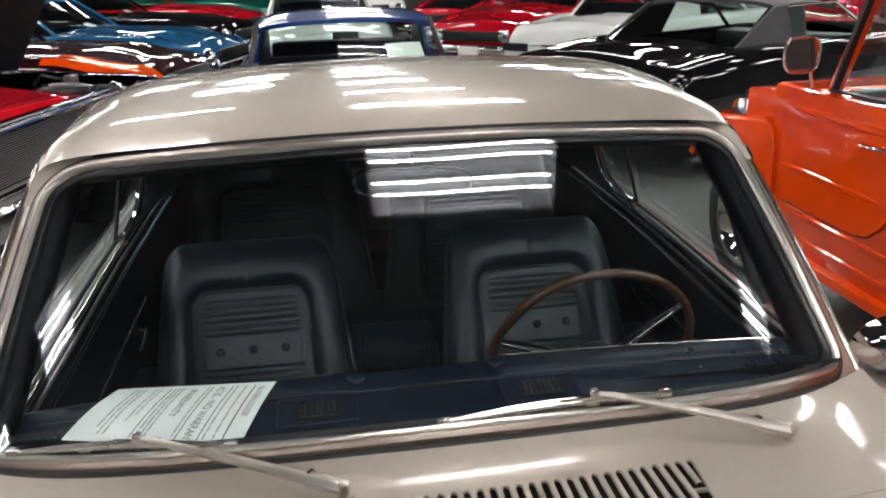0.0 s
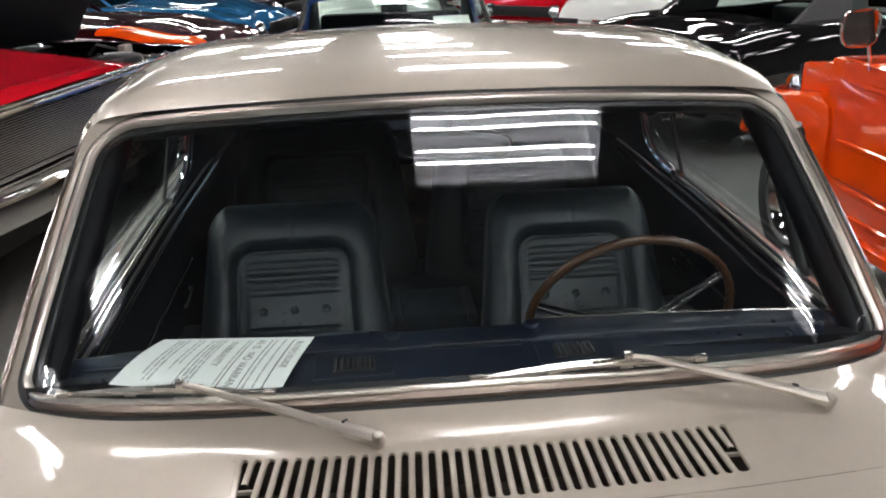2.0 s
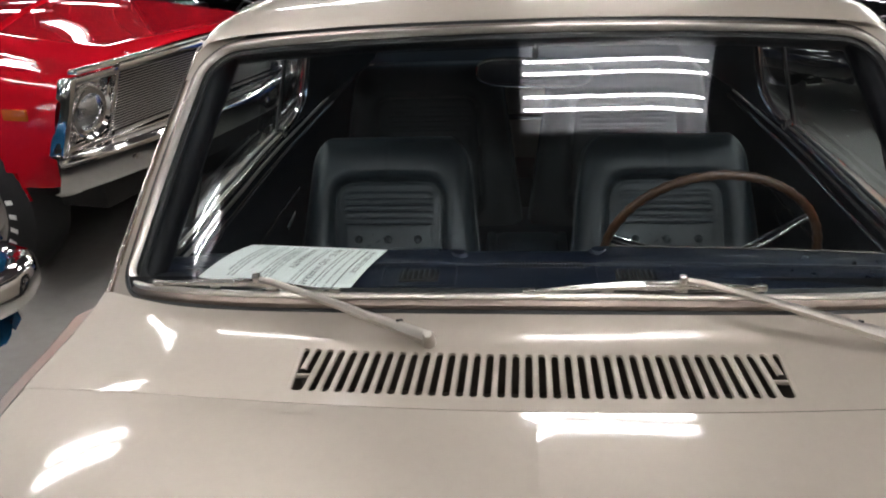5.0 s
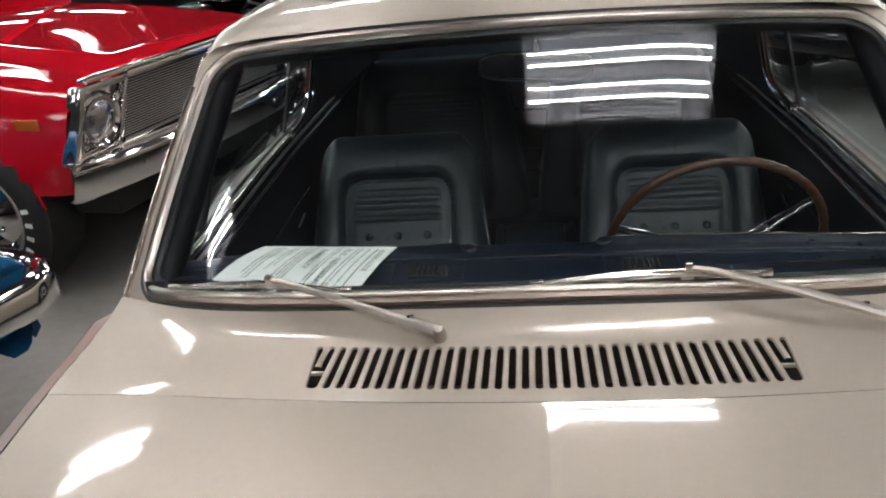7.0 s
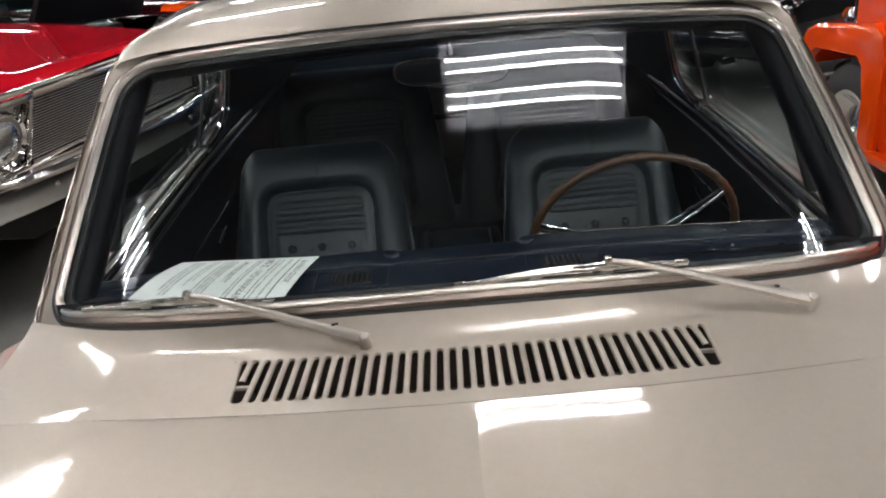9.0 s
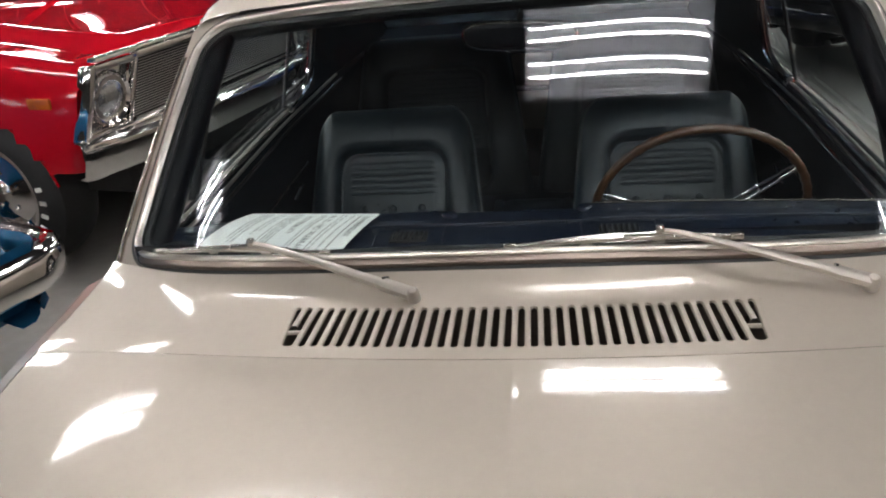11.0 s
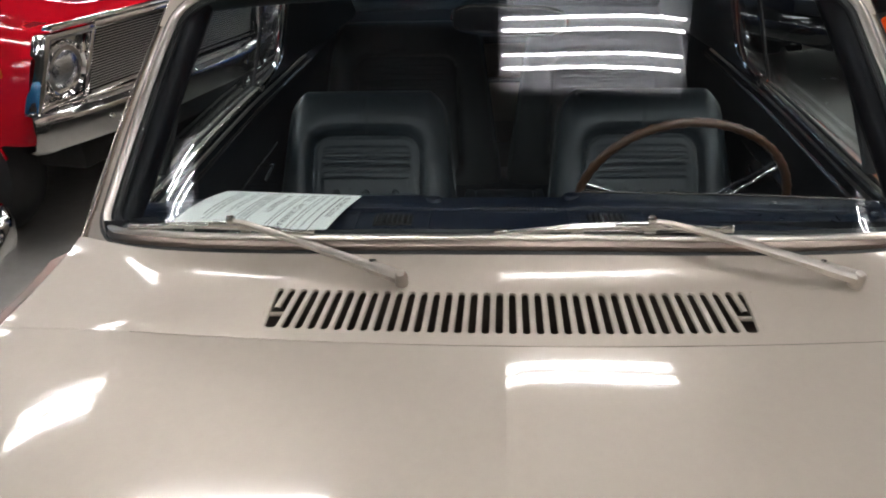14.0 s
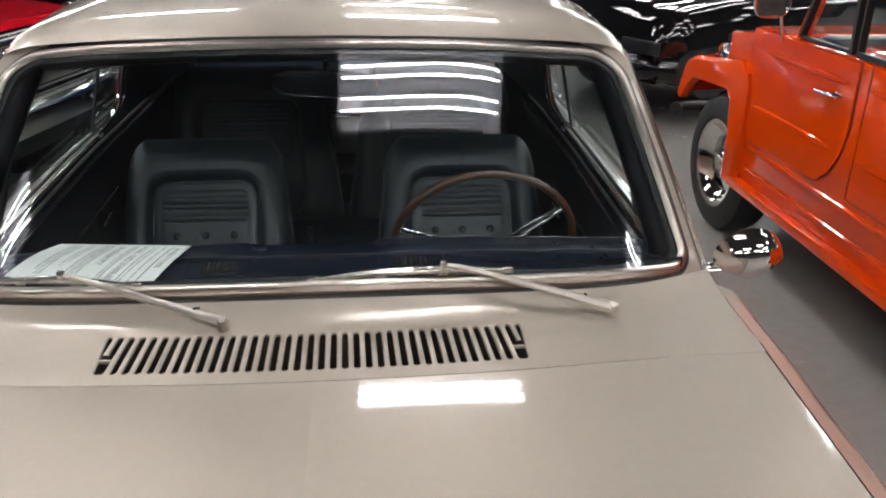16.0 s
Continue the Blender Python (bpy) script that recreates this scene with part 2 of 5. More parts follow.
        if smooth:
            lim = radians(smooth)
            for fc in bm.faces:
                fc.smooth = True
            for e in bm.edges:
                if len(e.link_faces) == 2 and e.calc_face_angle(0) > lim:
                    e.smooth = False
        bm.to_mesh(me)
        bm.free()
        o = new(name, me)
        if parent:
            o.parent = parent
        if m:
            o.matrix_basis = m
        if label:
            tagged(o, label)
        return o


def ring(r, n=12, sx=1.0, sy=1.0):
    return [(r * sx * math.cos(2 * math.pi * k / n), r * sy * math.sin(2 * math.pi * k / n)) for k in range(n)]


def thing(name, label, category, m=None, group="", kind=""):
    e = new(name)
    e.empty_display_size = 0.1
    if m:
        e.matrix_basis = m
    return tagged(e, label, category, group, kind)


def step(a, b, x):
    t = min(1, max(0, (x - a) / (b - a)))
    return t * t * (3 - 2 * t)


def mix(a, b, t):
    return a + (b - a) * t


def along(keys, x):
    """Smooth interpolation through (x, value) keys."""
    if x <= keys[0][0]:
        return keys[0][1]
    for (x0, a), (x1, b) in zip(keys, keys[1:]):
        if x <= x1:
            return mix(a, b, step(x0, x1, x))
    return keys[-1][1]


def poly(keys, x):
    """Straight interpolation through (x, value) keys."""
    if x <= keys[0][0]:
        return keys[0][1]
    for (x0, a), (x1, b) in zip(keys, keys[1:]):
        if x <= x1:
            return mix(a, b, (x - x0) / (x1 - x0))
    return keys[-1][1]


def integral(keys, x, x0, z0, n=40):
    """z0 plus the integral from x0 to x of the slope given by keys."""
    h = (x - x0) / n
    return z0 + sum(poly(keys, x0 + h * (k + 0.5)) for k in range(n)) * h

# ---- the hall ----
HX0, HX1, HY0, HY1, HZ = -13.0, 14.0, -9.0, 27.0, 4.4
tagged(Geo().box(((HX0 + HX1) / 2, (HY0 + HY1) / 2, -0.1), (HX1 - HX0, HY1 - HY0, 0.2), 0).ob("floor", FLOOR), "grey sealed concrete showroom floor with a soft sheen", "floor", kind="structure")
tagged(Geo().box(((HX0 + HX1) / 2, (HY0 + HY1) / 2, HZ + 0.1), (HX1 - HX0, HY1 - HY0, 0.2), 0).ob("ceiling", CEILING), "dark painted high showroom ceiling", "ceiling", kind="structure")
for nm, c, s in (("wall_north", ((HX0 + HX1) / 2, HY1 + 0.1, HZ / 2), (HX1 - HX0, 0.2, HZ)), ("wall_south", ((HX0 + HX1) / 2, HY0 - 0.1, HZ / 2), (HX1 - HX0, 0.2, HZ)),
                 ("wall_west", (HX0 - 0.1, (HY0 + HY1) / 2, HZ / 2), (0.2, HY1 - HY0, HZ)), ("wall_east", (HX1 + 0.1, (HY0 + HY1) / 2, HZ / 2), (0.2, HY1 - HY0, HZ))):
    tagged(Geo().box(c, s, 0).ob(nm, WALL), "grey painted showroom wall", "wall", kind="structure")


def ceiling_light(x, y, z, first=None):
    if first:
        return copy_thing(first, pose(x, y, z))
    e = thing("ceiling_light", "white high-bay fixture with four lit fluorescent tubes", "ceiling light", pose(x, y, z), "ceiling lights")
    w = 0.30
    sec = [(-w, -0.02), (-0.286, -0.018), (-0.268, 0.045), (-0.25, 0.062), (-0.205, 0.07), (-0.115, 0.05), (-0.03, 0.07), (0.0, 0.035), (0.03, 0.07), (0.115, 0.05), (0.205, 0.07), (0.25, 0.062), (0.268, 0.045), (0.286, -0.018), (w, -0.02),
           (w + 0.006, -0.02), (w + 0.006, 0.10), (-w - 0.006, 0.10), (-w - 0.006, -0.02)]
    g = Geo()
    g.v = [(xx, a, b) for xx in (-0.605, 0.605) for a, b in sec]
    n = len(sec)
    g.f = [(i, (i + 1) % n, n + (i + 1) % n, n + i) for i in range(n)]
    g.box((-0.607, 0, 0.03), (0.006, 0.6, 0.12), 0.001).box((0.607, 0, 0.03), (0.006, 0.6, 0.12), 0.001)
    g.ob("housing", REFLECTOR, e, smooth=0)
    for yy in (-0.155, -0.075, 0.075, 0.155):
        Geo().rod([(-0.585, yy, 0.012), (0.585, yy, 0.012)], 0.0088, 8).ob("tube", TUBE, e)
    for xx in (-0.45, 0.45):
        Geo().rod([(xx, 0, 0.1), (xx, 0, HZ - z)], 0.006, 6).ob("hanger", SATIN, e)
    return e


LX, LY, LZ = 0.571, 1.424, 3.6
first_light = None
# columns of fixtures, every second one shifted by half a step; some places are left out
for i in (-5, -4, -3, -2, -1, 0, 1, 2, 3, 4, 5):
    for j in range(-4, 9):
        x, y = LX + i * 2.14, LY + (j - 0.5 * (i % 2)) * 2.9 - 0.4 * (i == 1)
        if (i, j) in ((-1, 0), (-1, 3), (-2, 2), (-2, 3), (-2, 4)) or i == 1 and j not in (-1, 0, 1):
            continue
        if (i, j) in ((-2, 0), (-2, 1), (2, 0), (1, 1)):
            x, y = {(-2, 0): (-3.727, 1.207), (-2, 1): (-3.46, 3.99), (2, 0): (4.45, 0.95), (1, 1): (4.0, 2.85)}[i, j]
        if HX0 + 0.7 < x < HX1 - 0.7 and -4.5 < y < 20:
            q = ceiling_light(x, y, LZ, first_light)
            first_light = first_light or q

# ---- the tan coupe: body ----
coupe = thing("coupe", "tan metallic classic two-door coupe with chrome trim and black interior", "car")


def base_line(u):
    """Lower edge of the windshield, u from -1 to 1: nearly flat in the middle, turning back fast at its ends."""
    a = abs(u)
    c = min(a, 0.9)
    y = 0.0931 * c * c - 0.0238 * c ** 4 + 0.0987 * c ** 8 + 0.476 * (a - c)
    wrap = max(0.0, y - 0.061 * (a * a + a ** 4))
    return Vector((0.712 * u + math.copysign(0.55 * wrap, u), 1.226 + y, 0.953 - 0.038 * u * u - 0.46 * wrap))


def top_line(u):
    """Upper edge of the windshield."""
    return Vector((0.632 * u, 1.640 + 0.0168 * u * u + 0.0634 * u ** 4 - 0.0142 * u ** 8, 1.312 - 0.037 * (0.6 * u * u + 0.4 * u ** 4)))


GN = Vector((0, -0.62, 0.78))


def pane(u, v):
    """The windshield surface: u across from -1 to 1, v from 0 below to 1 above."""
    bow = 4 * v * (1 - v) * (0.0033 - 0.0004 * u * u + 0.0079 * u ** 4 + (0.0033 * u * u - 0.0026) * (1 - 2 * v))
    return base_line(u).lerp(top_line(u), v) + GN * bow


def pane_normal(u, v):
    e = 0.01
    return (pane(u + e, v) - pane(u - e, v)).cross(pane(u, v + e) - pane(u, v - e)).normalized()


def rounded(du, dv, rb, rt, n=9, edge=40):
    """A closed outline with round corners in the pane's (u, v): inset du, dv; radii below and above."""
    out = []

    def corner(cu, cv, ru, rv, a0):
        for k in range(n + 1):
            a = a0 + math.pi / 2 * k / n
            out.append((cu + ru * math.cos(a), cv + rv * math.sin(a)))

    u1, v0, v1 = 1 - du, dv, 1 - dv
    rbu, rbv, rtu, rtv = rb / 0.70, rb / 0.53, rt / 0.63, rt / 0.53

    def line(a, b, m):
        out.extend([(mix(a[0], b[0], k / m), mix(a[1], b[1], k / m)) for k in range(1, m)])

    corner(-u1 + rbu, v0 + rbv, rbu, rbv, math.pi)
    line((-u1 + rbu, v0), (u1 - rbu, v0), edge)
    corner(u1 - rbu, v0 + rbv, rbu, rbv, 1.5 * math.pi)
    line((u1, v0 + rbv), (u1, v1 - rtv), 12)
    corner(u1 - rtu, v1 - rtv, rtu, rtv, 0)
    line((u1 - rtu, v1), (-u1 + rtu, v1), edge)
    corner(-u1 + rtu, v1 - rtv, rtu, rtv, 0.5 * math.pi)
    line((-u1, v1 - rtv), (-u1, v0 + rbv), 12)
    return out


ws = Geo().fan(pane, rounded(0.014, 0.018, 0.045, 0.075), 16).ob("windshield", WINDSHIELD, coupe, "clear curved windshield glass with ceiling lights mirrored in it", smooth=180, out=(0, -0.6, 0.8))
ws.visible_shadow = False


def ring_trim(name, du, dv, rb, rt, prof, lift, material, label=""):
    path = rounded(du, dv, rb, rt)
    pts = [pane(*q) + pane_normal(*q) * lift for q in path]
    return Geo().sweep(pts, prof, [tuple(pane_normal(*q)) for q in path], True).ob(name, material, coupe, label, smooth=20)


# a bright bead along the glass and outside it a flange, coloured brown like mirrored paint
bead = [(-0.002, -0.001), (-0.002, 0.0058), (-0.0035, 0.0082), (-0.0065, 0.0094), (-0.0098, 0.0084), (-0.0125, 0.0055), (-0.0138, 0.0)]
flange = [(0.0120, -0.006), (0.0112, -0.0012), (0.0075, 0.0026), (0.002, 0.0046), (-0.0032, 0.0050), (-0.0032, -0.002)]
trim = ring_trim("windshield_trim", 0.010, 0.014, 0.045, 0.075, bead, 0.002, BEAD, "bright polished windshield surround")
ring_trim("trim_flange", 0.010, 0.014, 0.045, 0.075, flange, 0.002, TRIM_BROWN, "outer trim flange with a brown reflection in its colour").parent = trim
ring_trim("windshield_seal", -0.009, -0.012, 0.055, 0.085, [(-0.010, -0.004), (-0.010, 0.000), (0.0045, 0.000), (0.0045, -0.004)], -0.001, RUBBER, "dark rubber seal")
ring_trim("windshield_gasket", 0.034, 0.044, 0.035, 0.062, [(-0.008, -0.004), (-0.008, 0.001), (0.008, 0.001), (0.008, -0.004)], -0.003, RUBBER, "black inner gasket")
# seam in the lower trim
Geo().sweep([pane(0, 0.014) + GN * 0.001 + Vector((d, 0, 0)) for d in (-0.0012, 0.0012)], [(x * 1.04, y * 1.06) for x, y in bead], GN).ob("trim_clip", RUBBER, coupe)


def soft_plus(x, w):
    return w * math.log1p(math.exp(min(40, x / w)))


def hood_line(x):
    """The rear edge of the hood in plan and height."""
    return 1.043 + 0.054 * (x / 0.66) ** 2, 0.892 - 0.008 * (x / 0.66) ** 2 - 0.08 * soft_plus(abs(x) - 0.60, 0.03)


def base_at(x):
    u = x / 0.712
    for k in range(4):
        u -= (base_line(u).x - x) / 0.78
    b = base_line(u)
    return b.y - 0.009, mix(b.z, 0.953 - 0.038 * u * u, 0.5) - 0.0075


# slope of the cowl towards its ends: a rolled edge, a flat, then a rise to the glass
COWL_END = [(0, 0.8), (0.1, 0.7), (0.2, 0.35), (0.38, 0.35), (0.5, 0.77), (0.62, 0.90), (0.77, 1.18), (0.87, 2.05), (1, 2.67)]
COWL_RISE = integral(COWL_END, 1, 0, 0)


def cowl(x, s):
    (y0, z0), (y1, z1) = hood_line(x), base_at(x)
    # nearly straight, then turning up towards the glass
    e = step(0.24, 0.37, abs(x))
    flat, turn = 0.18, mix(0.66, 0.77, e)
    f = (flat * s + (0.30 - flat) * (max(0.0, s - turn) / (1 - turn)) ** 2) / 0.30
    # towards its ends the cowl runs straighter
    f = mix(f, integral(COWL_END, s, 0, 0) / COWL_RISE, step(0.40, 0.54, abs(x)))
    return Vector((x, mix(y0, y1, s), mix(z0, z1, f)))


HW = 0.768
S0, S1, GX = 0.14, 0.645, 0.349
xs = [-HW + (HW - GX) * k / 14 for k in range(14)] + [-GX + 2 * GX * k / 40 for k in range(41)] + [HW - (HW - GX) * k / 14 for k in range(13, -1, -1)]
ss = [0, 0.05, 0.10, S0] + [S0 + (S1 - S0) * k / 6 for k in range(1, 7)] + [0.68, 0.76, 0.84, 0.92, 1.0]
g = Geo()
g.v = [cowl(x, s) for s in ss for x in xs]
nx = len(xs)
for j in range(len(ss) - 1):
    for i in range(nx - 1):
        if not (abs((xs[i] + xs[i + 1]) / 2) < GX and S0 < (ss[j] + ss[j + 1]) / 2 < S1):
            g.f.append((j * nx + i, j * nx + i + 1, (j + 1) * nx + i + 1, (j + 1) * nx + i))
cowl_panel = g.ob("cowl_panel", PAINT_TAN, coupe, smooth=60)
# walls of the vent opening and the dark box under it
g = Geo()
loop = [(-GX, S0), (GX, S0), (GX, S1), (-GX, S1)]
lp = [cowl(mix(a[0], b[0], k / 20), mix(a[1], b[1], k / 20)) for a, b in zip(loop, loop[1:] + loop[:1]) for k in range(20)]
g.v = lp + [p + Vector((0, 0.05 * (p.y > 1.13), -0.10)) for p in lp]
n = len(lp)
g.f = [(i, (i + 1) % n, n + (i + 1) % n, n + i) for i in range(n)] + [tuple(range(n, 2 * n))]
g.ob("vent_well", WELL, cowl_panel)
NS = 38
pitch = 2 * GX / NS
for k in range(NS + 1):
    x0 = -GX + pitch * k
    g = Geo()
    wid = 0.0094
    # slots with round ends between the slats
    ends = [(q, mix(pitch, wid, math.sqrt(1 - (1 - q) ** 2))) for q in (0.0, 0.12, 0.35, 0.65, 1.0)]
    rows = [(S0 - 0.006, pitch)] + [(S0 + 0.034 * q, w) for q, w in ends] + [(0.5 * (S0 + S1), wid)] + [(S1 - 0.034 * q, w) for q, w in ends[::-1]] + [(S1 + 0.006, pitch)]
    if k in (1, NS - 1):
        # the outermost slats stop at the bridge
        rows = [r for r in rows if r[0] > mix(S0, S1, 0.40)]
    v = []
    for s, w in rows:
        # the slats fan out towards the hood
        c = cowl(x0 * (1 if k in (0, NS) else mix(1.04, 1.0, (s - S0) / (S1 - S0))), s)
        lift = 0.0006
        v += [c + Vector((-w / 2, 0, -0.0035)), c + Vector((-w / 2, 0, lift - 0.0022)), c + Vector((-w / 2 + 0.0016, 0, lift)), c + Vector((w / 2 - 0.0016, 0, lift)), c + Vector((w / 2, 0, lift - 0.0022)), c + Vector((w / 2, 0, -0.0035))]
    f = [(r * 6 + q, r * 6 + q + 1, (r + 1) * 6 + q + 1, (r + 1) * 6 + q) for r in range(len(rows) - 1) for q in range(5)]
    g.add(v, f)
    g.ob("slat", PAINT_TAN, cowl_panel)
for sx in (-1, 1):
    g = Geo()
    a = cowl(sx * (GX - 0.013), mix(S0, S1, 0.42))
    g.box(tuple(a + Vector((0, 0, -0.006))), (0.030, 0.0045, 0.007), 0.002)
    g.ob("vent_bridge", PAINT_TAN, cowl_panel)
    b = cowl(sx * (GX - 0.016), mix(S0, S1, 0.12))
    Geo().lathe([(0, 0.004), (0.003, 0.003), (0.0045, 0)], 12, Matrix.Translation(b + Vector((0, 0, -0.012)))).ob("drain_screw", CHROME, cowl_panel)


def hood_z(x, y):
    y0, z0 = hood_line(x)
    d = y0 - y
    crease = mix(0.60, 0.53, step(0, 0.45, d)) - 0.14 * step(0.3, 1.5, d)
    # the rear edge rolls down fast, then the panel runs on with a gentle crown
    e, g = min(d, 0.13), min(max(0.0, d - 0.13), 0.4)
    z = z0 - 0.034 * e - 0.13 * e * e - 0.066 * max(0.0, d - 0.13) - 0.008 * g * g - 0.03 * max(0.0, d - 0.53)
    z -= mix(0.08, 0.10, step(0, 0.12, d)) * soft_plus(abs(x) - crease, 0.03) - 0.08 * soft_plus(abs(x) - 0.60, 0.03)
    z += 0.0011 * math.exp(-abs(x) / 0.012) * step(0.0, 0.10, d)
    return z


HF = -0.46


def hood_x(u):
    """Across the hood, closer together near the centre ridge."""
    a = 2 * u - 1
    return math.copysign((HW - 0.003) * abs(a) ** 1.5, a)


tagged_hood = Geo().grid(lambda u, v: (lambda x: Vector((x, mix(hood_line(x)[0] - 0.0008, HF + 0.10 * (x / 0.66) ** 2, v), hood_z(x, mix(hood_line(x)[0] - 0.0008, HF + 0.10 * (x / 0.66) ** 2, v)))))(hood_x(u)), 120, 60)
# turned-down rear edge of the hood
tagged_hood.grid(lambda u, v: (lambda x: Vector((x, hood_line(x)[0] - 0.0008 + 0.003 * v, hood_z(x, hood_line(x)[0] - 0.0008) - 0.03 * v)))(hood_x(u)), 120, 2)
hood = tagged_hood.ob("hood", PAINT_TAN, coupe, "tan hood with a fine centre ridge", smooth=50)


def shoulder(y):
    return poly([(-0.5, 0.81), (0.3, 0.795), (1.0, 0.783), (1.36, 0.783), (2.2, 0.785), (3.2, 0.79), (4.2, 0.74)], y)


def flank(sx, y0, y1, n, z_in, x_in, name, label=""):
    """A body side from the top inner edge over the shoulder down to the sill."""
    def fn(u, v):
        y = mix(y0, y1, u)
        xs_, zi, xi = shoulder(y), z_in(y), x_in(y)
        zs = zi - 0.012
        low = [(xs_ + 0.128, zs - 0.24), (xs_ + 0.12, 0.46), (xs_ + 0.09, 0.30), (xs_ + 0.05, 0.20)]
        if xs_ - xi < 0.05:
            # the fender falls away from the hood's seam in a bevel
            sec = [(xi, zi), (xi + 0.004, zi - 0.002), (xi + 0.036, zi - 0.016), (xi + 0.052, zi - 0.030), (xs_ + 0.066, zs - 0.06), (xs_ + 0.098, zs - 0.12)] + low
        else:
            sec = [(xi, zi), (mix(xi, xs_, 0.55), zi - 0.002), (xs_, zs - 0.002), (xs_ + 0.022, zs - 0.014), (xs_ + 0.062, zs - 0.05), (xs_ + 0.095, zs - 0.11)] + low
        t = v * (len(sec) - 1)
        i = min(int(t), len(sec) - 2)
        a, b = sec[i], sec[i + 1]
        return Vector((sx * mix(a[0], b[0], t - i), y, mix(a[1], b[1], t - i)))

    wheels = (0.10, 2.85)

    def skip(u, v):
        y = mix(y0, y1, u)
        p = fn(u, v)
        return any((y - wy) ** 2 + (p.z - 0.33) ** 2 < 0.36 ** 2 for wy in wheels)

    return Geo().grid(fn, n, 36, skip=skip).ob(name, PAINT_TAN, coupe, label, smooth=50)


def fender_in(y):
    """Height of the fender's inner edge, flush with hood and cowl."""
    y0, y1 = hood_line(HW)[0], base_at(HW)[0]
    return hood_z(HW - 0.002, y) - 0.002 if y < y0 else cowl(HW, min(1, (y - y0) / (y1 - y0))).z


for sx in (-1, 1):
    flank(sx, -0.44, 1.345, 40, fender_in, lambda y: HW + 0.0015, "fender")
    flank(sx, 1.352, 2.62, 30, lambda y: 0.872 + 0.025 * step(1.35, 2.3, y), lambda y: 0.702, "door")
    flank(sx, 2.626, 4.18, 40, lambda y: 0.897, lambda y: 0.69 - 0.1 * step(3.2, 4.2, y), "quarter_panel")
# nose, tail and deck
Geo().grid(lambda u, v: Vector((mix(-0.9, 0.9, u), -0.47 + 0.10 * (2 * u - 1) ** 2, mix(0.80, 0.30, v))), 20, 6).ob("nose", PAINT_TAN, coupe)
Geo().grid(lambda u, v: Vector((mix(-0.86, 0.86, u), 4.18 + 0.04 * math.sin(math.pi * v), mix(0.91, 0.30, v))), 20, 6).ob("tail", PAINT_TAN, coupe)
Geo().grid(lambda u, v: Vector((mix(-0.69, 0.69, u), mix(3.50, 4.18, v), 0.95 - 0.03 * v - 0.02 * (2 * u - 1) ** 2)), 16, 10).ob("trunk_lid", PAINT_TAN, coupe)
Geo().rod([(-0.88, -0.42, 0.50), (-0.6, -0.55, 0.50), (0, -0.60, 0.50), (0.6, -0.55, 0.50), (0.88, -0.42, 0.50)], 0.06, 12).ob("front_bumper", CHROME, coupe)
Geo().rod([(-0.86, 4.14, 0.50), (-0.6, 4.27, 0.50), (0.6, 4.27, 0.50), (0.86, 4.14, 0.50)], 0.06, 12).ob("rear_bumper", CHROME, coupe)
Geo().box((0, 1.85, 0.20), (1.6, 4.4, 0.06), 0.01).ob("underbody", CAVITY, coupe)


def wheel(parent, x, y, sx, r=0.33, w=0.20, z=None, rim=CHROME):
    """A tyre with its rim, facing sx along x."""
    z = r if z is None else z
    m = Matrix.Translation((x, y, z)) @ pose(0, 0, 0, 0, 90 * sx, 0)
    h = w / 2
    t = Geo().lathe([(r * 0.62, -h * 0.8), (r * 0.66, -h), (r * 0.86, -h), (r * 0.97, -h * 0.8), (r, -h * 0.5), (r, h * 0.5), (r * 0.97, h * 0.8), (r * 0.86, h), (r * 0.66, h), (r * 0.62, h * 0.8)], 40, closed=True).ob("wheel", TYRE, parent, "black tyre on a bright rim", m=m)
    Geo().lathe([(0.0, h * 0.75), (r * 0.10, h * 0.75), (r * 0.13, h * 0.62), (r * 0.17, h * 0.55), (r * 0.42, h * 0.35), (r * 0.50, h * 0.55), (r * 0.58, h * 0.92), (r * 0.64, h * 0.96), (r * 0.635, h * 0.6), (r * 0.60, -h * 0.8), (0, -h * 0.8)], 40).ob("rim", rim, t)
    for k in range(5):
        a = 2 * math.pi * k / 5
        Geo().lathe([(0, 0.014), (0.008, 0.012), (0.011, 0)], 8, Matrix.Translation((r * 0.24 * math.cos(a), r * 0.24 * math.sin(a), h * 0.5))).ob("lug_nut", CHROME, t)
    return t


for sx in (-1, 1):
    wheel(coupe, sx * 0.76, 0.10, sx)
    wheel(coupe, sx * 0.76, 2.85, sx)


# roof
ROOF_SLOPE = [(1.64, 0.52), (1.722, 0.30), (1.79, 0.126), (1.876, 0.065), (1.96, 0.037), (2.44, -0.1095), (2.7, -0.18), (3.0, -0.32)]


def roof_c(y):
    return integral(ROOF_SLOPE, y, 1.652, 1.322)


def roof_w(y):
    return along([(1.66, 0.662), (2.1, 0.695), (2.6, 0.69), (3.0, 0.64)], y)


def roof(u, v):
    a = 2 * u - 1
    s = abs(a)
    k = top_line(a)
    y = mix(k.y + 0.009, 2.98 - 0.05 * a * a, v)
    t = min(1.0, max(0.0, (s - 0.7) / 0.3))
    xs_ = s if s < 0.7 else 0.7 + 0.3 * (1 - (1 - t) ** 1.7)
    x = math.copysign(mix(0.632 * 1.02 * xs_, roof_w(y) * xs_, min(1, v * 6)), a)
    drop = mix(0.037 * (0.6 * s * s + 0.4 * s ** 4) + 0.012 * t * t, 0.040 * s * s + 0.085 * t * t, step(0, 0.22, v))
    return Vector((x, y, roof_c(y - (k.y - 1.640) * (1 - v)) - drop))


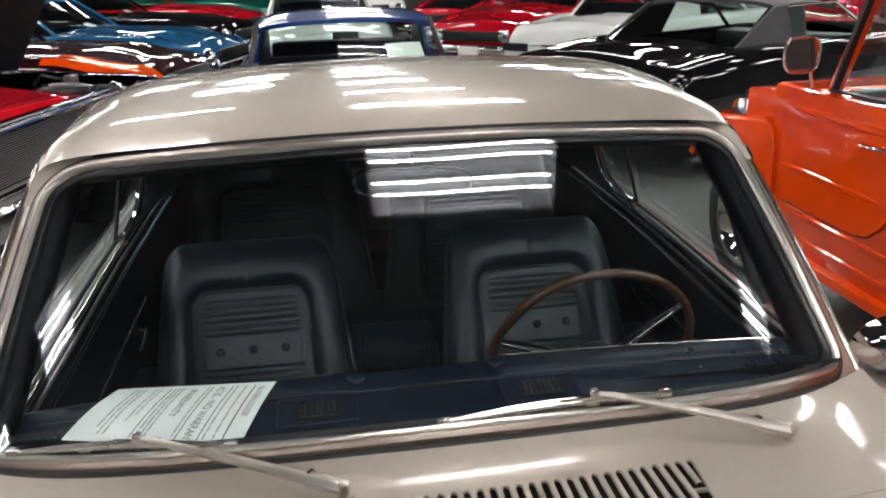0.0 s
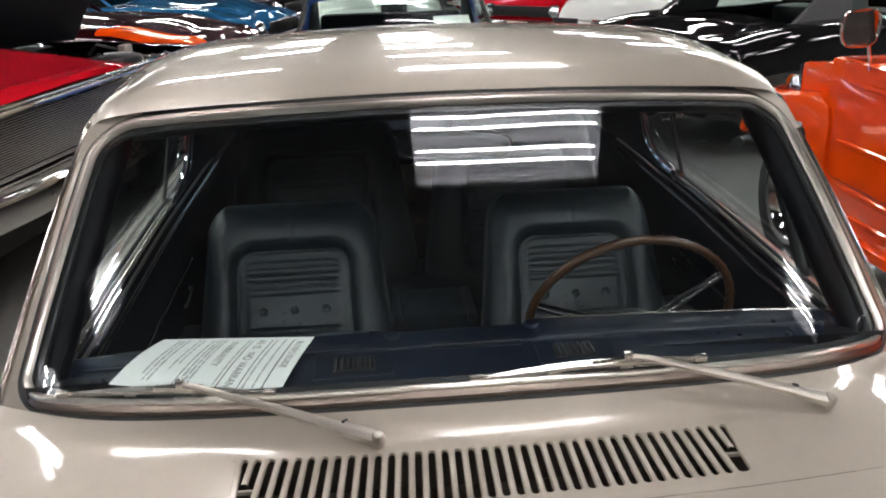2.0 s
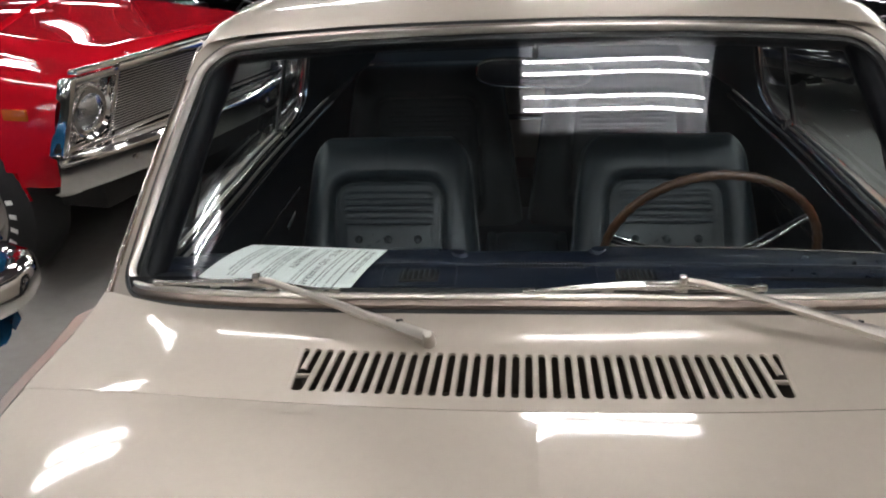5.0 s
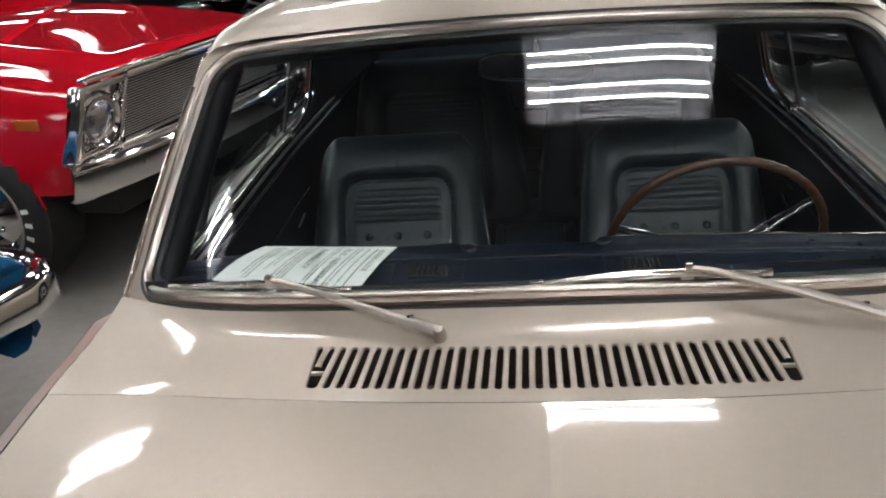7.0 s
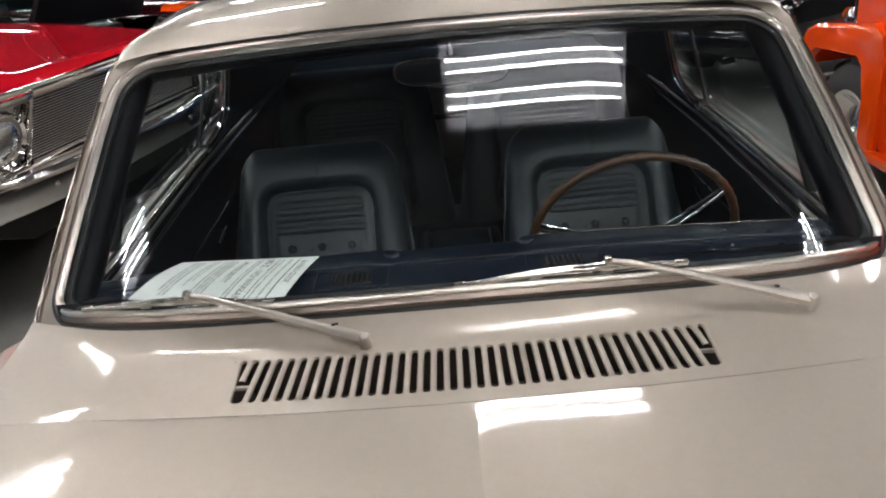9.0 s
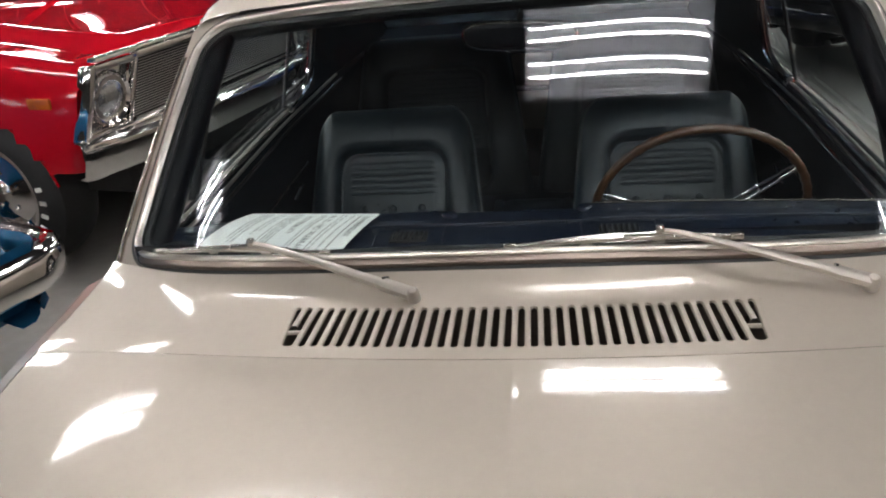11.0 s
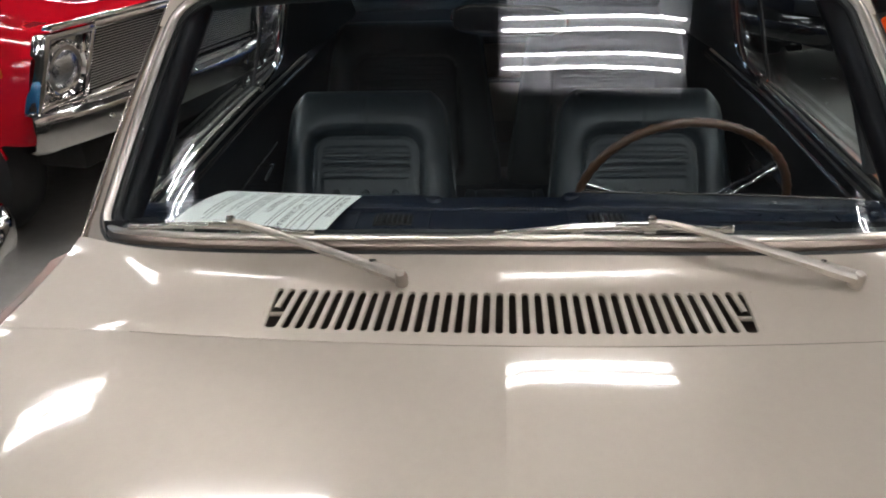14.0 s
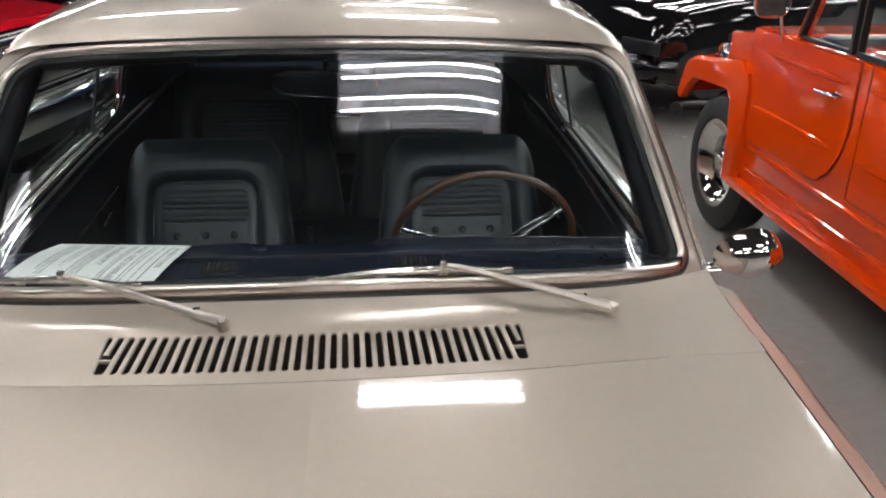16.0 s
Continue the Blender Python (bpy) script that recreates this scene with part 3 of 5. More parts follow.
Geo().grid(roof, 72, 60).ob("roof", PAINT_TAN, coupe, "smooth tan roof panel", smooth=60)
Geo().grid(lambda u, v: roof(u, v) - Vector((0, 0, 0.035)), 24, 16).ob("headliner", GARNISH, coupe)


def pillar_pts(sx, off, lift, n=14):
    return [Vector((sx * (pane(1, t).x + off * (1 - 0.15 * t)), pane(1, t).y + 0.012 + 0.25 * off, pane(1, t).z - 0.10 * off + lift)) for t in [mix(-0.02, 1.03, k / n) for k in range(n + 1)]]


for sx in (-1, 1):
    a, b, c = pillar_pts(sx, 0.006, -0.002), pillar_pts(sx, 0.030, -0.010), pillar_pts(sx, 0.046, -0.030)
    d = [p + Vector((-sx * 0.02, 0.05, -0.035)) for p in c]
    # the pillar runs on into the roof's side rail
    for v in (0.03, 0.06, 0.10, 0.15, 0.22, 0.32, 0.45, 0.6, 0.8, 0.99):
        r = roof(0.5 + sx * 0.5, v)
        a.append(r + Vector((-sx * 0.014, 0, 0.004)))
        b.append(r + Vector((sx * 0.010, 0, -0.005)))
        c.append(r + Vector((sx * 0.017, 0, -0.026)))
        d.append(r + Vector((-sx * 0.02, 0.02, -0.05)))
    g = Geo()
    n = len(a)
    g.v = a + b + c + d
    g.f = [(r * n + i, r * n + i + 1, (r + 1) * n + i + 1, (r + 1) * n + i) for r in range(3) for i in range(n - 1)]
    g.ob("windshield_pillar", PAINT_TAN, coupe, smooth=60)

    def corner_fill(u, v):
        ang = math.pi / 2 * u
        cu, cv, ru, rv = 1.009 - 0.135, 1.012 - 0.16, 0.135, 0.16
        f = mix(0.96, 1.42, v)
        q = (min(cu + ru * f * math.cos(ang), 1.035), min(cv + rv * f * math.sin(ang), 1.05))
        return pane(sx * q[0], q[1]) + GN * mix(-0.002, 0.0005, v)

    Geo().grid(corner_fill, 12, 8).ob("roof_corner", PAINT_TAN, coupe, smooth=60, out=(0, -0.6, 0.8))

    def foot_fill(u, v):
        ang = math.pi / 2 * u
        f = mix(0.96, 1.75, v)
        q = (min(0.930 + 0.079 * f * math.cos(ang), 1.04), max(0.092 - 0.104 * f * math.sin(ang), -0.05))
        return pane(sx * q[0], q[1]) + GN * mix(-0.002, -0.006, v)

    Geo().grid(foot_fill, 12, 8).ob("pillar_foot", PAINT_TAN, coupe, smooth=60, out=(0, -0.6, 0.8))
    Geo().rod([p + Vector((sx * 0.003, 0, 0.002)) for p in c], 0.0055, 8).ob("pillar_moulding", TRIM, coupe, "bright drip moulding")

# ---- the tan coupe: glazing, doors and interior ----
def belt(y):
    return 0.918 + 0.026 * step(1.35, 2.25, y)


Geo().grid(lambda u, v: Vector((mix(-0.60, 0.60, u) * mix(0.98, 1.08, v), mix(2.99, 3.50, v) - 0.06 * (2 * u - 1) ** 2, mix(1.245, 0.965, v) - 0.03 * (2 * u - 1) ** 2 * (1 - v) + 0.03 * math.sin(math.pi * v))), 24, 12).ob("rear_window", REAR_GLASS, coupe, smooth=180, out=(0, 0.5, 0.8))
for sx in (-1, 1):
    # sail panels beside the rear window
    g = Geo().grid(lambda u, v: Vector((sx * mix(mix(0.655, 0.725, v), mix(0.60, 0.655, v), u), mix(2.72, 3.50, v) if u < 0.5 else mix(2.94, 3.52, v), mix(1.235, 0.935, v))), 6, 12)
    g.ob("sail_panel", PAINT_TAN, coupe)
    lining = Geo()
    lining.v = [Vector(p) - Vector((sx * 0.016, 0, 0.014)) for p in g.v]
    lining.f = list(g.f)
    lining.ob("sail_lining", DARK_TRIM, coupe)
    Geo().grid(lambda u, v: Vector((sx * mix(0.64, 0.69, v), mix(2.75, 2.98, u) + 0.1 * v, mix(1.22, 0.93, v))), 6, 8).ob("inner_quarter", DARK_TRIM, coupe)

    # side glass: the door pane and the quarter pane
    def side(y, t):
        return Vector((sx * mix(0.700, 0.655, t), y, mix(belt(y), min(1.268, roof_c(y) - 0.105), t)))

    def door_pane(u, v):
        y0 = mix(1.43, 1.70, v)
        return side(mix(y0, 2.27 + 0.13 * v, u), v)

    dg = Geo().grid(door_pane, 8, 8).ob("door_glass", SIDE_GLASS, coupe, smooth=180, out=(sx, 0, 0))
    Geo().grid(lambda u, v: side(mix(2.285 + 0.13 * v, mix(2.66, 2.74, v), u), v), 6, 8).ob("quarter_glass", SIDE_GLASS, coupe, smooth=180, out=(sx, 0, 0))
    Geo().rod([side(2.275 + 0.13 * t / 8, t / 8) + Vector((-sx * 0.004, 0, 0)) for t in range(9)], 0.005, 8).ob("glass_channel", RUBBER, coupe)
    # post between the vent pane and the door pane
    Geo().sweep([(sx * mix(0.694, 0.664, t / 4), mix(1.612, 1.835, t / 4), mix(0.93, 1.235, t / 4)) for t in range(5)], ring(0.009, 8, 1.0, 1.3), (sx, 0, 0.1)).ob("vent_post", RUBBER, coupe)
    # bright J-shaped frame at the foot of the quarter window
    jp = [(2.67, 1.19), (2.597, 1.118), (2.55, 1.055), (2.51, 1.008), (2.47, 0.985), (2.42, 0.972), (2.35, 0.963), (2.26, 0.957)]
    Geo().sweep([Vector((sx * (0.672 - 0.02 * (z - 0.95)), y, z)) for y, z in jp], ring(0.008, 8, 1.0, 1.5), (sx, 0, 0.1)).ob("quarter_frame", CHROME, coupe, "bright chrome quarter window frame")
    # dark trim behind the frame
    rear = [(2.74, 1.262)] + jp

    def quarter(u, v):
        i = min(int(u * 8), 7)
        y, z = mix(rear[i][0], rear[i + 1][0], u * 8 - i), mix(rear[i][1], rear[i + 1][1], u * 8 - i)
        return Vector((sx * mix(0.664, 0.60, v), mix(y, mix(2.99, 3.50, u), v), mix(z, mix(1.235, 0.955, u), v)))

    Geo().grid(quarter, 32, 8).ob("quarter_trim", DARK_TRIM, coupe)
    Geo().box((sx * 0.673, 2.262, 0.955), (0.022, 0.04, 0.03), 0.008).ob("frame_bracket", CHROME, coupe)
    # door top: rail, felt strips and bright mouldings
    ys = [1.40 + 1.35 * k / 20 for k in range(21)]
    for off, dz, r, m_ in ((0.692, 0.004, 0.006, RUBBER), (0.680, 0.005, 0.0045, SATIN), (0.669, 0.005, 0.005, TRIM), (0.655, -0.002, 0.004, SATIN), (0.640, -0.016, 0.005, TRIM)):
        Geo().rod([Vector((sx * off, y, belt(y) + dz)) for y in ys], r, 8).ob("belt_moulding", m_, coupe)

    def panel(u, v):
        y = mix(1.36, 3.46, u)
        sec = [(0.700, 0.0), (0.668, 0.004), (0.640, -0.018), (0.634, -0.05), (0.640, -0.16), (0.648, -0.30), (0.652, -0.52)]
        t = v * 6
        i = min(int(t), 5)
        a, b = sec[i], sec[i + 1]
        return Vector((sx * mix(a[0], b[0], t - i), y, belt(y) + mix(a[1], b[1], t - i)))

    door_panel = Geo().grid(panel, 40, 18).ob("door_panel", VINYL_DOOR, coupe, "black vinyl door panel")
    Geo().rod([Vector((sx * 0.638, mix(1.42, 2.24, k / 12), 0.78 + 0.02 * k / 12)) for k in range(13)], 0.004, 8).ob("panel_strip", TRIM, door_panel)
    Geo().box((sx * 0.615, 1.92, 0.66), (0.06, 0.34, 0.05), 0.018).ob("armrest", VINYL, door_panel)
    Geo().rod([(sx * 0.635, 2.05, 0.80), (sx * 0.60, 2.05, 0.80), (sx * 0.597, 2.02, 0.80), (sx * 0.597, 1.96, 0.79)], 0.005, 8).ob("window_crank", CHROME, door_panel)
    Geo().rod([(sx * 0.640, 1.38, 0.93), (sx * 0.640, 1.345, 0.70), (sx * 0.640, 1.34, 0.40)], 0.03, 8).ob("kick_panel", DARK_TRIM, coupe)
    # inside of the windshield pillar
    Geo().sweep([pane(sx * 0.955, t / 8) + Vector((0, 0.04, -0.018)) for t in range(9)], ring(0.024, 10, 1.15, 1.3), (0, -0.6, 0.8)).ob("pillar_garnish", GARNISH, coupe)

Geo().box((0, 2.15, 0.30), (1.34, 1.7, 0.06), 0.01).ob("cabin_floor", CARPET, coupe)
Geo().grid(lambda u, v: Vector((mix(-0.70, 0.70, u), 1.36, mix(0.94, 0.30, v))), 8, 6).ob("firewall", DARK_TRIM, coupe)
# header over the windshield
Geo().sweep([pane(-0.97 + 1.94 * k / 20, 0.985) + Vector((0, 0.045, -0.018)) for k in range(21)], ring(0.02, 10, 1.0, 1.4), (0, -0.6, 0.8)).ob("header_garnish", DARK_TRIM, coupe)

# dashboard
RIDGE = 1.448


def dash_top(u, v):
    a = 2 * u - 1
    x = 0.672 * a
    b = base_line(x / 0.712)
    y = mix(b.y + 0.028, RIDGE + 0.012 * (1 - a * a), v)
    z = mix(b.z - 0.014, 0.943 - 0.014 * a * a, v) + 0.004 * math.sin(math.pi * v)
    pad = step(0.62, 0.80, v) * (0.007 * step(-0.12, -0.16, x) + 0.010 * step(0.10, 0.125, x))
    return Vector((x, y, z + pad))


def dash_face(u, v):
    p = dash_top(u, 1)
    sec = [(0, 0), (0.012, -0.004), (0.022, -0.014), (0.024, -0.03), (0.012, -0.06), (0.03, -0.12), (0.04, -0.30)]
    t = v * 6
    i = min(int(t), 5)
    a, b = sec[i], sec[i + 1]
    return p + Vector((0, mix(a[0], b[0], t - i), mix(a[1], b[1], t - i)))


dash = Geo().grid(dash_top, 120, 26).grid(dash_face, 120, 14).ob("dashboard", VINYL_NAVY, coupe, "dark navy padded dashboard", smooth=50)
# a stitched ridge and a bright edge line along the pad
Geo().rod([dash_top(0.03 + 0.94 * k / 60, 0.70) + Vector((0, 0, 0.0005)) for k in range(61)], 0.0028, 6).ob("pad_welt", VINYL_NAVY, dash)
Geo().rod([dash_top(0.60 + 0.36 * k / 40, 0.985) + Vector((0, 0.002, 0.0015)) for k in range(41)], 0.0025, 6).ob("cluster_edge", TRIM, dash)
Geo().rod([dash_top(0.06 + 0.32 * k / 40, 0.985) + Vector((0, 0.002, 0.001)) for k in range(41)], 0.002, 6).ob("pad_edge", VINYL, dash)
for dx in (0.115, -0.128):
    Geo().lathe([(0, 0.006), (0.012, 0.005), (0.017, 0.0)], 12, Matrix.Translation(dash_top(dx / 1.344 + 0.5, 0.93))).ob("pad_corner", VINYL_NAVY, dash)


def dash_at(x, y):
    u = x / 1.344 + 0.5
    y0, y1 = dash_top(u, 0).y, dash_top(u, 1).y
    return dash_top(u, (y - y0) / (y1 - y0))


def defroster(cx, cy):
    z = dash_at(cx, cy)
    base = Geo()
    w, d = 0.062, 0.036
    for a, b in ((( -w, -d), (w, -d)), ((w, -d), (w, d)), ((w, d), (-w, d)), ((-w, d), (-w, -d))):
        base.rod([dash_at(cx + mix(a[0], b[0], k / 5), cy + mix(a[1], b[1], k / 5)) + Vector((0, 0, 0.001)) for k in range(6)], 0.0016, 6)
    o = base.ob("defroster_panel", VINYL_NAVY, dash)
    Geo().box(tuple(z + Vector((0, 0, -0.001))), (0.066, 0.042, 0.006), 0.002).ob("vent_mouth", CAVITY, o)
    for k in range(7):
        x = cx - 0.027 + 0.009 * k
        Geo().box((0, 0, 0), (0.0028, 0.036, 0.005), 0.001, Matrix.Translation(dash_at(x, cy) + Vector((0, 0, 0.003))) @ pose(0, 0, 0, 0, 25, 0)).ob("vent_fin", DARK_TRIM, o)
    return o


defroster(-0.190, 1.358)
defroster(0.168, 1.358)
sp = Geo().box(tuple(dash_at(0.012, 1.398)), (0.15, 0.026, 0.003), 0.001).ob("speaker_panel", VINYL_NAVY, dash)
for k in range(24):
    x = -0.058 + 0.0061 * k
    Geo().box(tuple(dash_at(x, 1.398) + Vector((0, 0, 0.0016))), (0.0026, 0.020, 0.0016), 0.0004).ob("speaker_slot", CAVITY, sp)

# steering wheel
C2, S2 = math.cos(radians(20)), math.sin(radians(20))
SWC = Matrix(((-1, 0, 0, 0.342), (0, -S2, C2, 1.612), (0, C2, S2, 0.866), (0, 0, 0, 1)))
NW = 144
rim_pts = [(0.201 * math.cos(2 * math.pi * k / NW), 0.201 * math.sin(2 * math.pi * k / NW), 0) for k in range(NW)]
wheel_rim = Geo().sweep(rim_pts, ring(0.0085, 10), (0, 0, 1), True, scale=[1 + 0.12 * math.cos(2 * math.pi * k / 3) for k in range(NW)]).ob("steering_wheel", WOOD, coupe, "walnut wood-rimmed steering wheel with bright spokes", m=SWC)
for a in (14, 148, 262):
    ca, sa = math.cos(radians(a)), math.sin(radians(a))
    for off in (-0.009, 0.009):
        px, py = -sa * off, ca * off
        Geo().sweep([(0.045 * ca + px, 0.045 * sa + py, -0.03), (0.12 * ca + px, 0.12 * sa + py, -0.014), (0.193 * ca + px * 0.6, 0.193 * sa + py * 0.6, 0)], ring(0.0032, 8, 1.5, 0.8), (0, 0, 1)).ob("spoke", CHROME, wheel_rim)
Geo().lathe([(0.0, 0.0), (0.03, -0.004), (0.045, -0.02), (0.05, -0.045), (0.04, -0.07)], 28).ob("horn_hub", DARK_TRIM, wheel_rim)
Geo().rod([(0, 0, -0.05), (0, 0, -0.30)], 0.03, 14).ob("steering_column", DARK_TRIM, wheel_rim)
Geo().rod([(-0.03, 0.02, -0.09), (-0.10, 0.045, -0.085), (-0.155, 0.055, -0.075)], 0.0045, 8).ob("signal_stalk", CHROME, wheel_rim)


# bucket seats
def bucket(x, y0, z0, lean, wide, high, name, label, panel_w, parent, buttons=True, cover=VINYL):
    """A sculpted seat back, its foot at (x, y0, z0), leaning back."""
    m = Matrix.Translation((x, y0, z0)) @ pose(0, 0, 0, -lean, 0, 0)
    nu, nv = 76, 230

    def pleat(f):
        """A padded roll between narrow stitched grooves."""
        g = abs(f - round(f)) * 0.0198
        return 0.0032 * (1 - math.exp(-(g / 0.0024) ** 2))

    def outline(b):
        t = b / high
        w = wide / 2 * mix(1.18, 0.89, t)
        r = 0.072
        if b > high - r:
            k = (b - (high - r)) / r
            w -= r * 0.75 * (1 - math.sqrt(max(0, 1 - k * k)))
        return w

    p0, p1 = high * 0.10, high - 0.125

    def front(u, v):
        b = high * v
        w = outline(b)
        a = (2 * u - 1) * w
        edge = min(w - abs(a), high - b)
        rnd = 0.055 * math.sqrt(max(0, 1 - (1 - min(1, max(0, edge) / 0.055)) ** 2))
        pw = panel_w * mix(1.08, 0.96, v)
        cr = 0.045
        qa, qb = abs(a) - pw + cr, abs(b - (p0 + p1) / 2) - (p1 - p0) / 2 + cr
        sd = math.hypot(max(qa, 0), max(qb, 0)) + min(max(qa, qb), 0) - cr
        c = 0.06 + rnd + 0.013 * math.exp(-(max(0, sd - 0.045) / 0.05) ** 2) * step(0.0, 0.03, sd)
        c -= 0.017 * step(0.012, -0.004, sd) + 0.007 * math.exp(-((sd - 0.002) / 0.006) ** 2)
        if sd < -0.022:
            fade = step(-0.022, -0.030, sd)
            q = b - p0
            hgt = p1 - p0
            if q > hgt * 0.735:
                c += fade * pleat((q - hgt * 0.735) / 0.0168)
            elif q < hgt * 0.535:
                c += fade * pleat((hgt * 0.535 - q) / 0.0168)
            else:
                c += fade * 0.0032
        else:
            if abs(a) < 0.004 and b > p1 + 0.02:
                c -= 0.003
        return Vector((a, -c, b))

    def back(u, v):
        b = high * v
        w = outline(b)
        a = (2 * u - 1) * w
        edge = min(w - abs(a), high - b)
        rnd = 0.05 * math.sqrt(max(0, 1 - (1 - min(1, max(0, edge) / 0.05)) ** 2))
        return Vector((a, -0.06 + rnd + 0.0, b))

    o = Geo().grid(front, nu, nv).grid(back, 24, 24).ob(name, cover, parent, label, smooth=70, m=m)
    bb = p0 + (p1 - p0) * 0.638
    for a in (-0.0765, 0.0, 0.0765) if buttons else ():
        pz = front(0.5 + a / (2 * outline(bb)), bb / high)
        Geo().lathe([(0, 0.006), (0.006, 0.005), (0.010, 0.001), (0.012, -0.003)], 14, Matrix.Translation(pz) @ pose(0, 0, 0, 90, 0, 0)).ob("seat_button", VINYL, o)
    # piping round the top edge
    pts = [Vector((s * outline(high * t), -0.062, high * t)) for s, t in [(-1, 0.05 + 0.94 * k / 30) for k in range(31)] + [(1, 0.99 - 0.94 * k / 30) for k in range(31)]]
    Geo().rod(pts, 0.004, 6).ob("piping", VINYL, o)
    return o


for sx, xx in ((-1, -0.356), (1, 0.343)):
    b = bucket(xx, 1.955, 0.40, 28.8, 0.447, 0.60, "front_seat", "black vinyl bucket seat with pleated, buttoned centre", 0.138, coupe)
    Geo().box((0, 0, 0), (0.50, 0.50, 0.15), 0.05, Matrix.Translation((0, -0.30, 0.06)) @ pose(0, 0, 0, 34, 0, 0)).ob("seat_cushion", VINYL, b)
console = Geo().box((0.0, 2.31, 0.565), (0.205, 0.20, 0.085), 0.036).ob("console", VINYL, coupe, "black padded armrest console between the seats")
for sx in (-1, 1):
    Geo().sweep([(sx * 0.086, 2.31 + 0.105 * math.cos(radians(a)), 0.565 + 0.046 * math.sin(radians(a))) for a in range(0, 360, 15)], ring(0.004, 6), (1, 0, 0), True).ob("welt", VINYL, console)
    Geo().box((sx * 0.104, 2.31, 0.565), (0.028, 0.19, 0.078), 0.013).ob("end_pad", VINYL, console)
Geo().box((-0.008, 1.80, 0.45), (0.16, 0.60, 0.16), 0.03).ob("console_base", DARK_TRIM, coupe)
# rear seats: the shade of the cabin is put into their vinyl's colour
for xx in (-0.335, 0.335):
    bucket(xx, 2.82, 0.44, 18, 0.56, 0.58, "rear_seat_back", "black vinyl rear seat back with pleats", 0.17, coupe, False, VINYL_SHADED)
Geo().box((0, 2.70, 0.42), (1.24, 0.46, 0.16), 0.05).ob("rear_cushion", VINYL_SHADED, coupe)
Geo().box((0, 3.25, 0.93), (1.20, 0.46, 0.03), 0.01).ob("parcel_shelf", DARK_TRIM, coupe)
Geo().grid(lambda u, v: Vector((mix(-0.66, 0.66, u), mix(3.36, 3.497, v) - 0.062 * (2 * u - 1) ** 2 * v, mix(0.943, 0.972, v))), 16, 3).ob("shelf_lip", DARK_TRIM, coupe)

# rear-view mirror
mm = Matrix.Translation((0.006, 1.655, 1.222)) @ pose(0, 0, 0, 12, 3, 0)
mir = Geo()
prof = [(0.105 * math.copysign(abs(math.cos(a)) ** 0.55, math.cos(a)), 0.027 * math.copysign(abs(math.sin(a)) ** 0.6, math.sin(a))) for a in [2 * math.pi * k / 40 for k in range(40)]]
mir.v = [(x, -0.012, z) for x, z in [(q[0] * 0.8, q[1] * 0.7) for q in prof]] + [(x, -0.004, z) for x, z in prof] + [(x, 0.008, z) for x, z in prof]
mir.f = [tuple(range(40))] + [(r * 40 + i, r * 40 + (i + 1) % 40, (r + 1) * 40 + (i + 1) % 40, (r + 1) * 40 + i) for r in range(2) for i in range(40)] + [tuple(range(80, 120))]
mirror = mir.ob("interior_mirror", GARNISH, coupe, "interior rear-view mirror with a bright rim", m=mm)
Geo().rod([(x, -0.004, z) for x, z in [(q[0] * 1.01, q[1] * 1.02) for q in prof]], 0.0028, 6, True, up=(0, 1, 0)).ob("mirror_rim", CHROME, mirror)
Geo().rod([(0, 0.005, 0.02), (0, 0.03, 0.05), (0, 0.05, 0.075)], 0.006, 8).ob("mirror_stem", CHROME, mirror)

# outside mirror on the driver's door
om = Matrix.Translation((0.925, 1.53, 0.862)) @ Matrix.Diagonal((1.2, 1.2, 1.2, 1))
om_ob = Geo().lathe([(0, -0.040), (0.02, -0.037), (0.038, -0.024), (0.047, 0.0), (0.049, 0.012), (0.045, 0.016), (0.0, 0.016)], 28, Matrix.Diagonal((1.35, 1.0, 1.0, 1)) @ pose(0, 0, 0, -80, 0, 10)).ob("door_mirror", CHROME, coupe, "round chrome door mirror", m=om)
Geo().sweep([(-0.105, 0.015, -0.035), (-0.075, 0.012, -0.030), (-0.03, 0.005, -0.026), (0.0, 0.0, -0.02)], ring(0.009, 10, 1.6, 0.8), (0, 0, 1)).ob("mirror_arm", CHROME, om_ob)
Geo().box((-0.105, 0.02, -0.040), (0.03, 0.08, 0.016), 0.007).ob("mirror_foot", CHROME, om_ob)


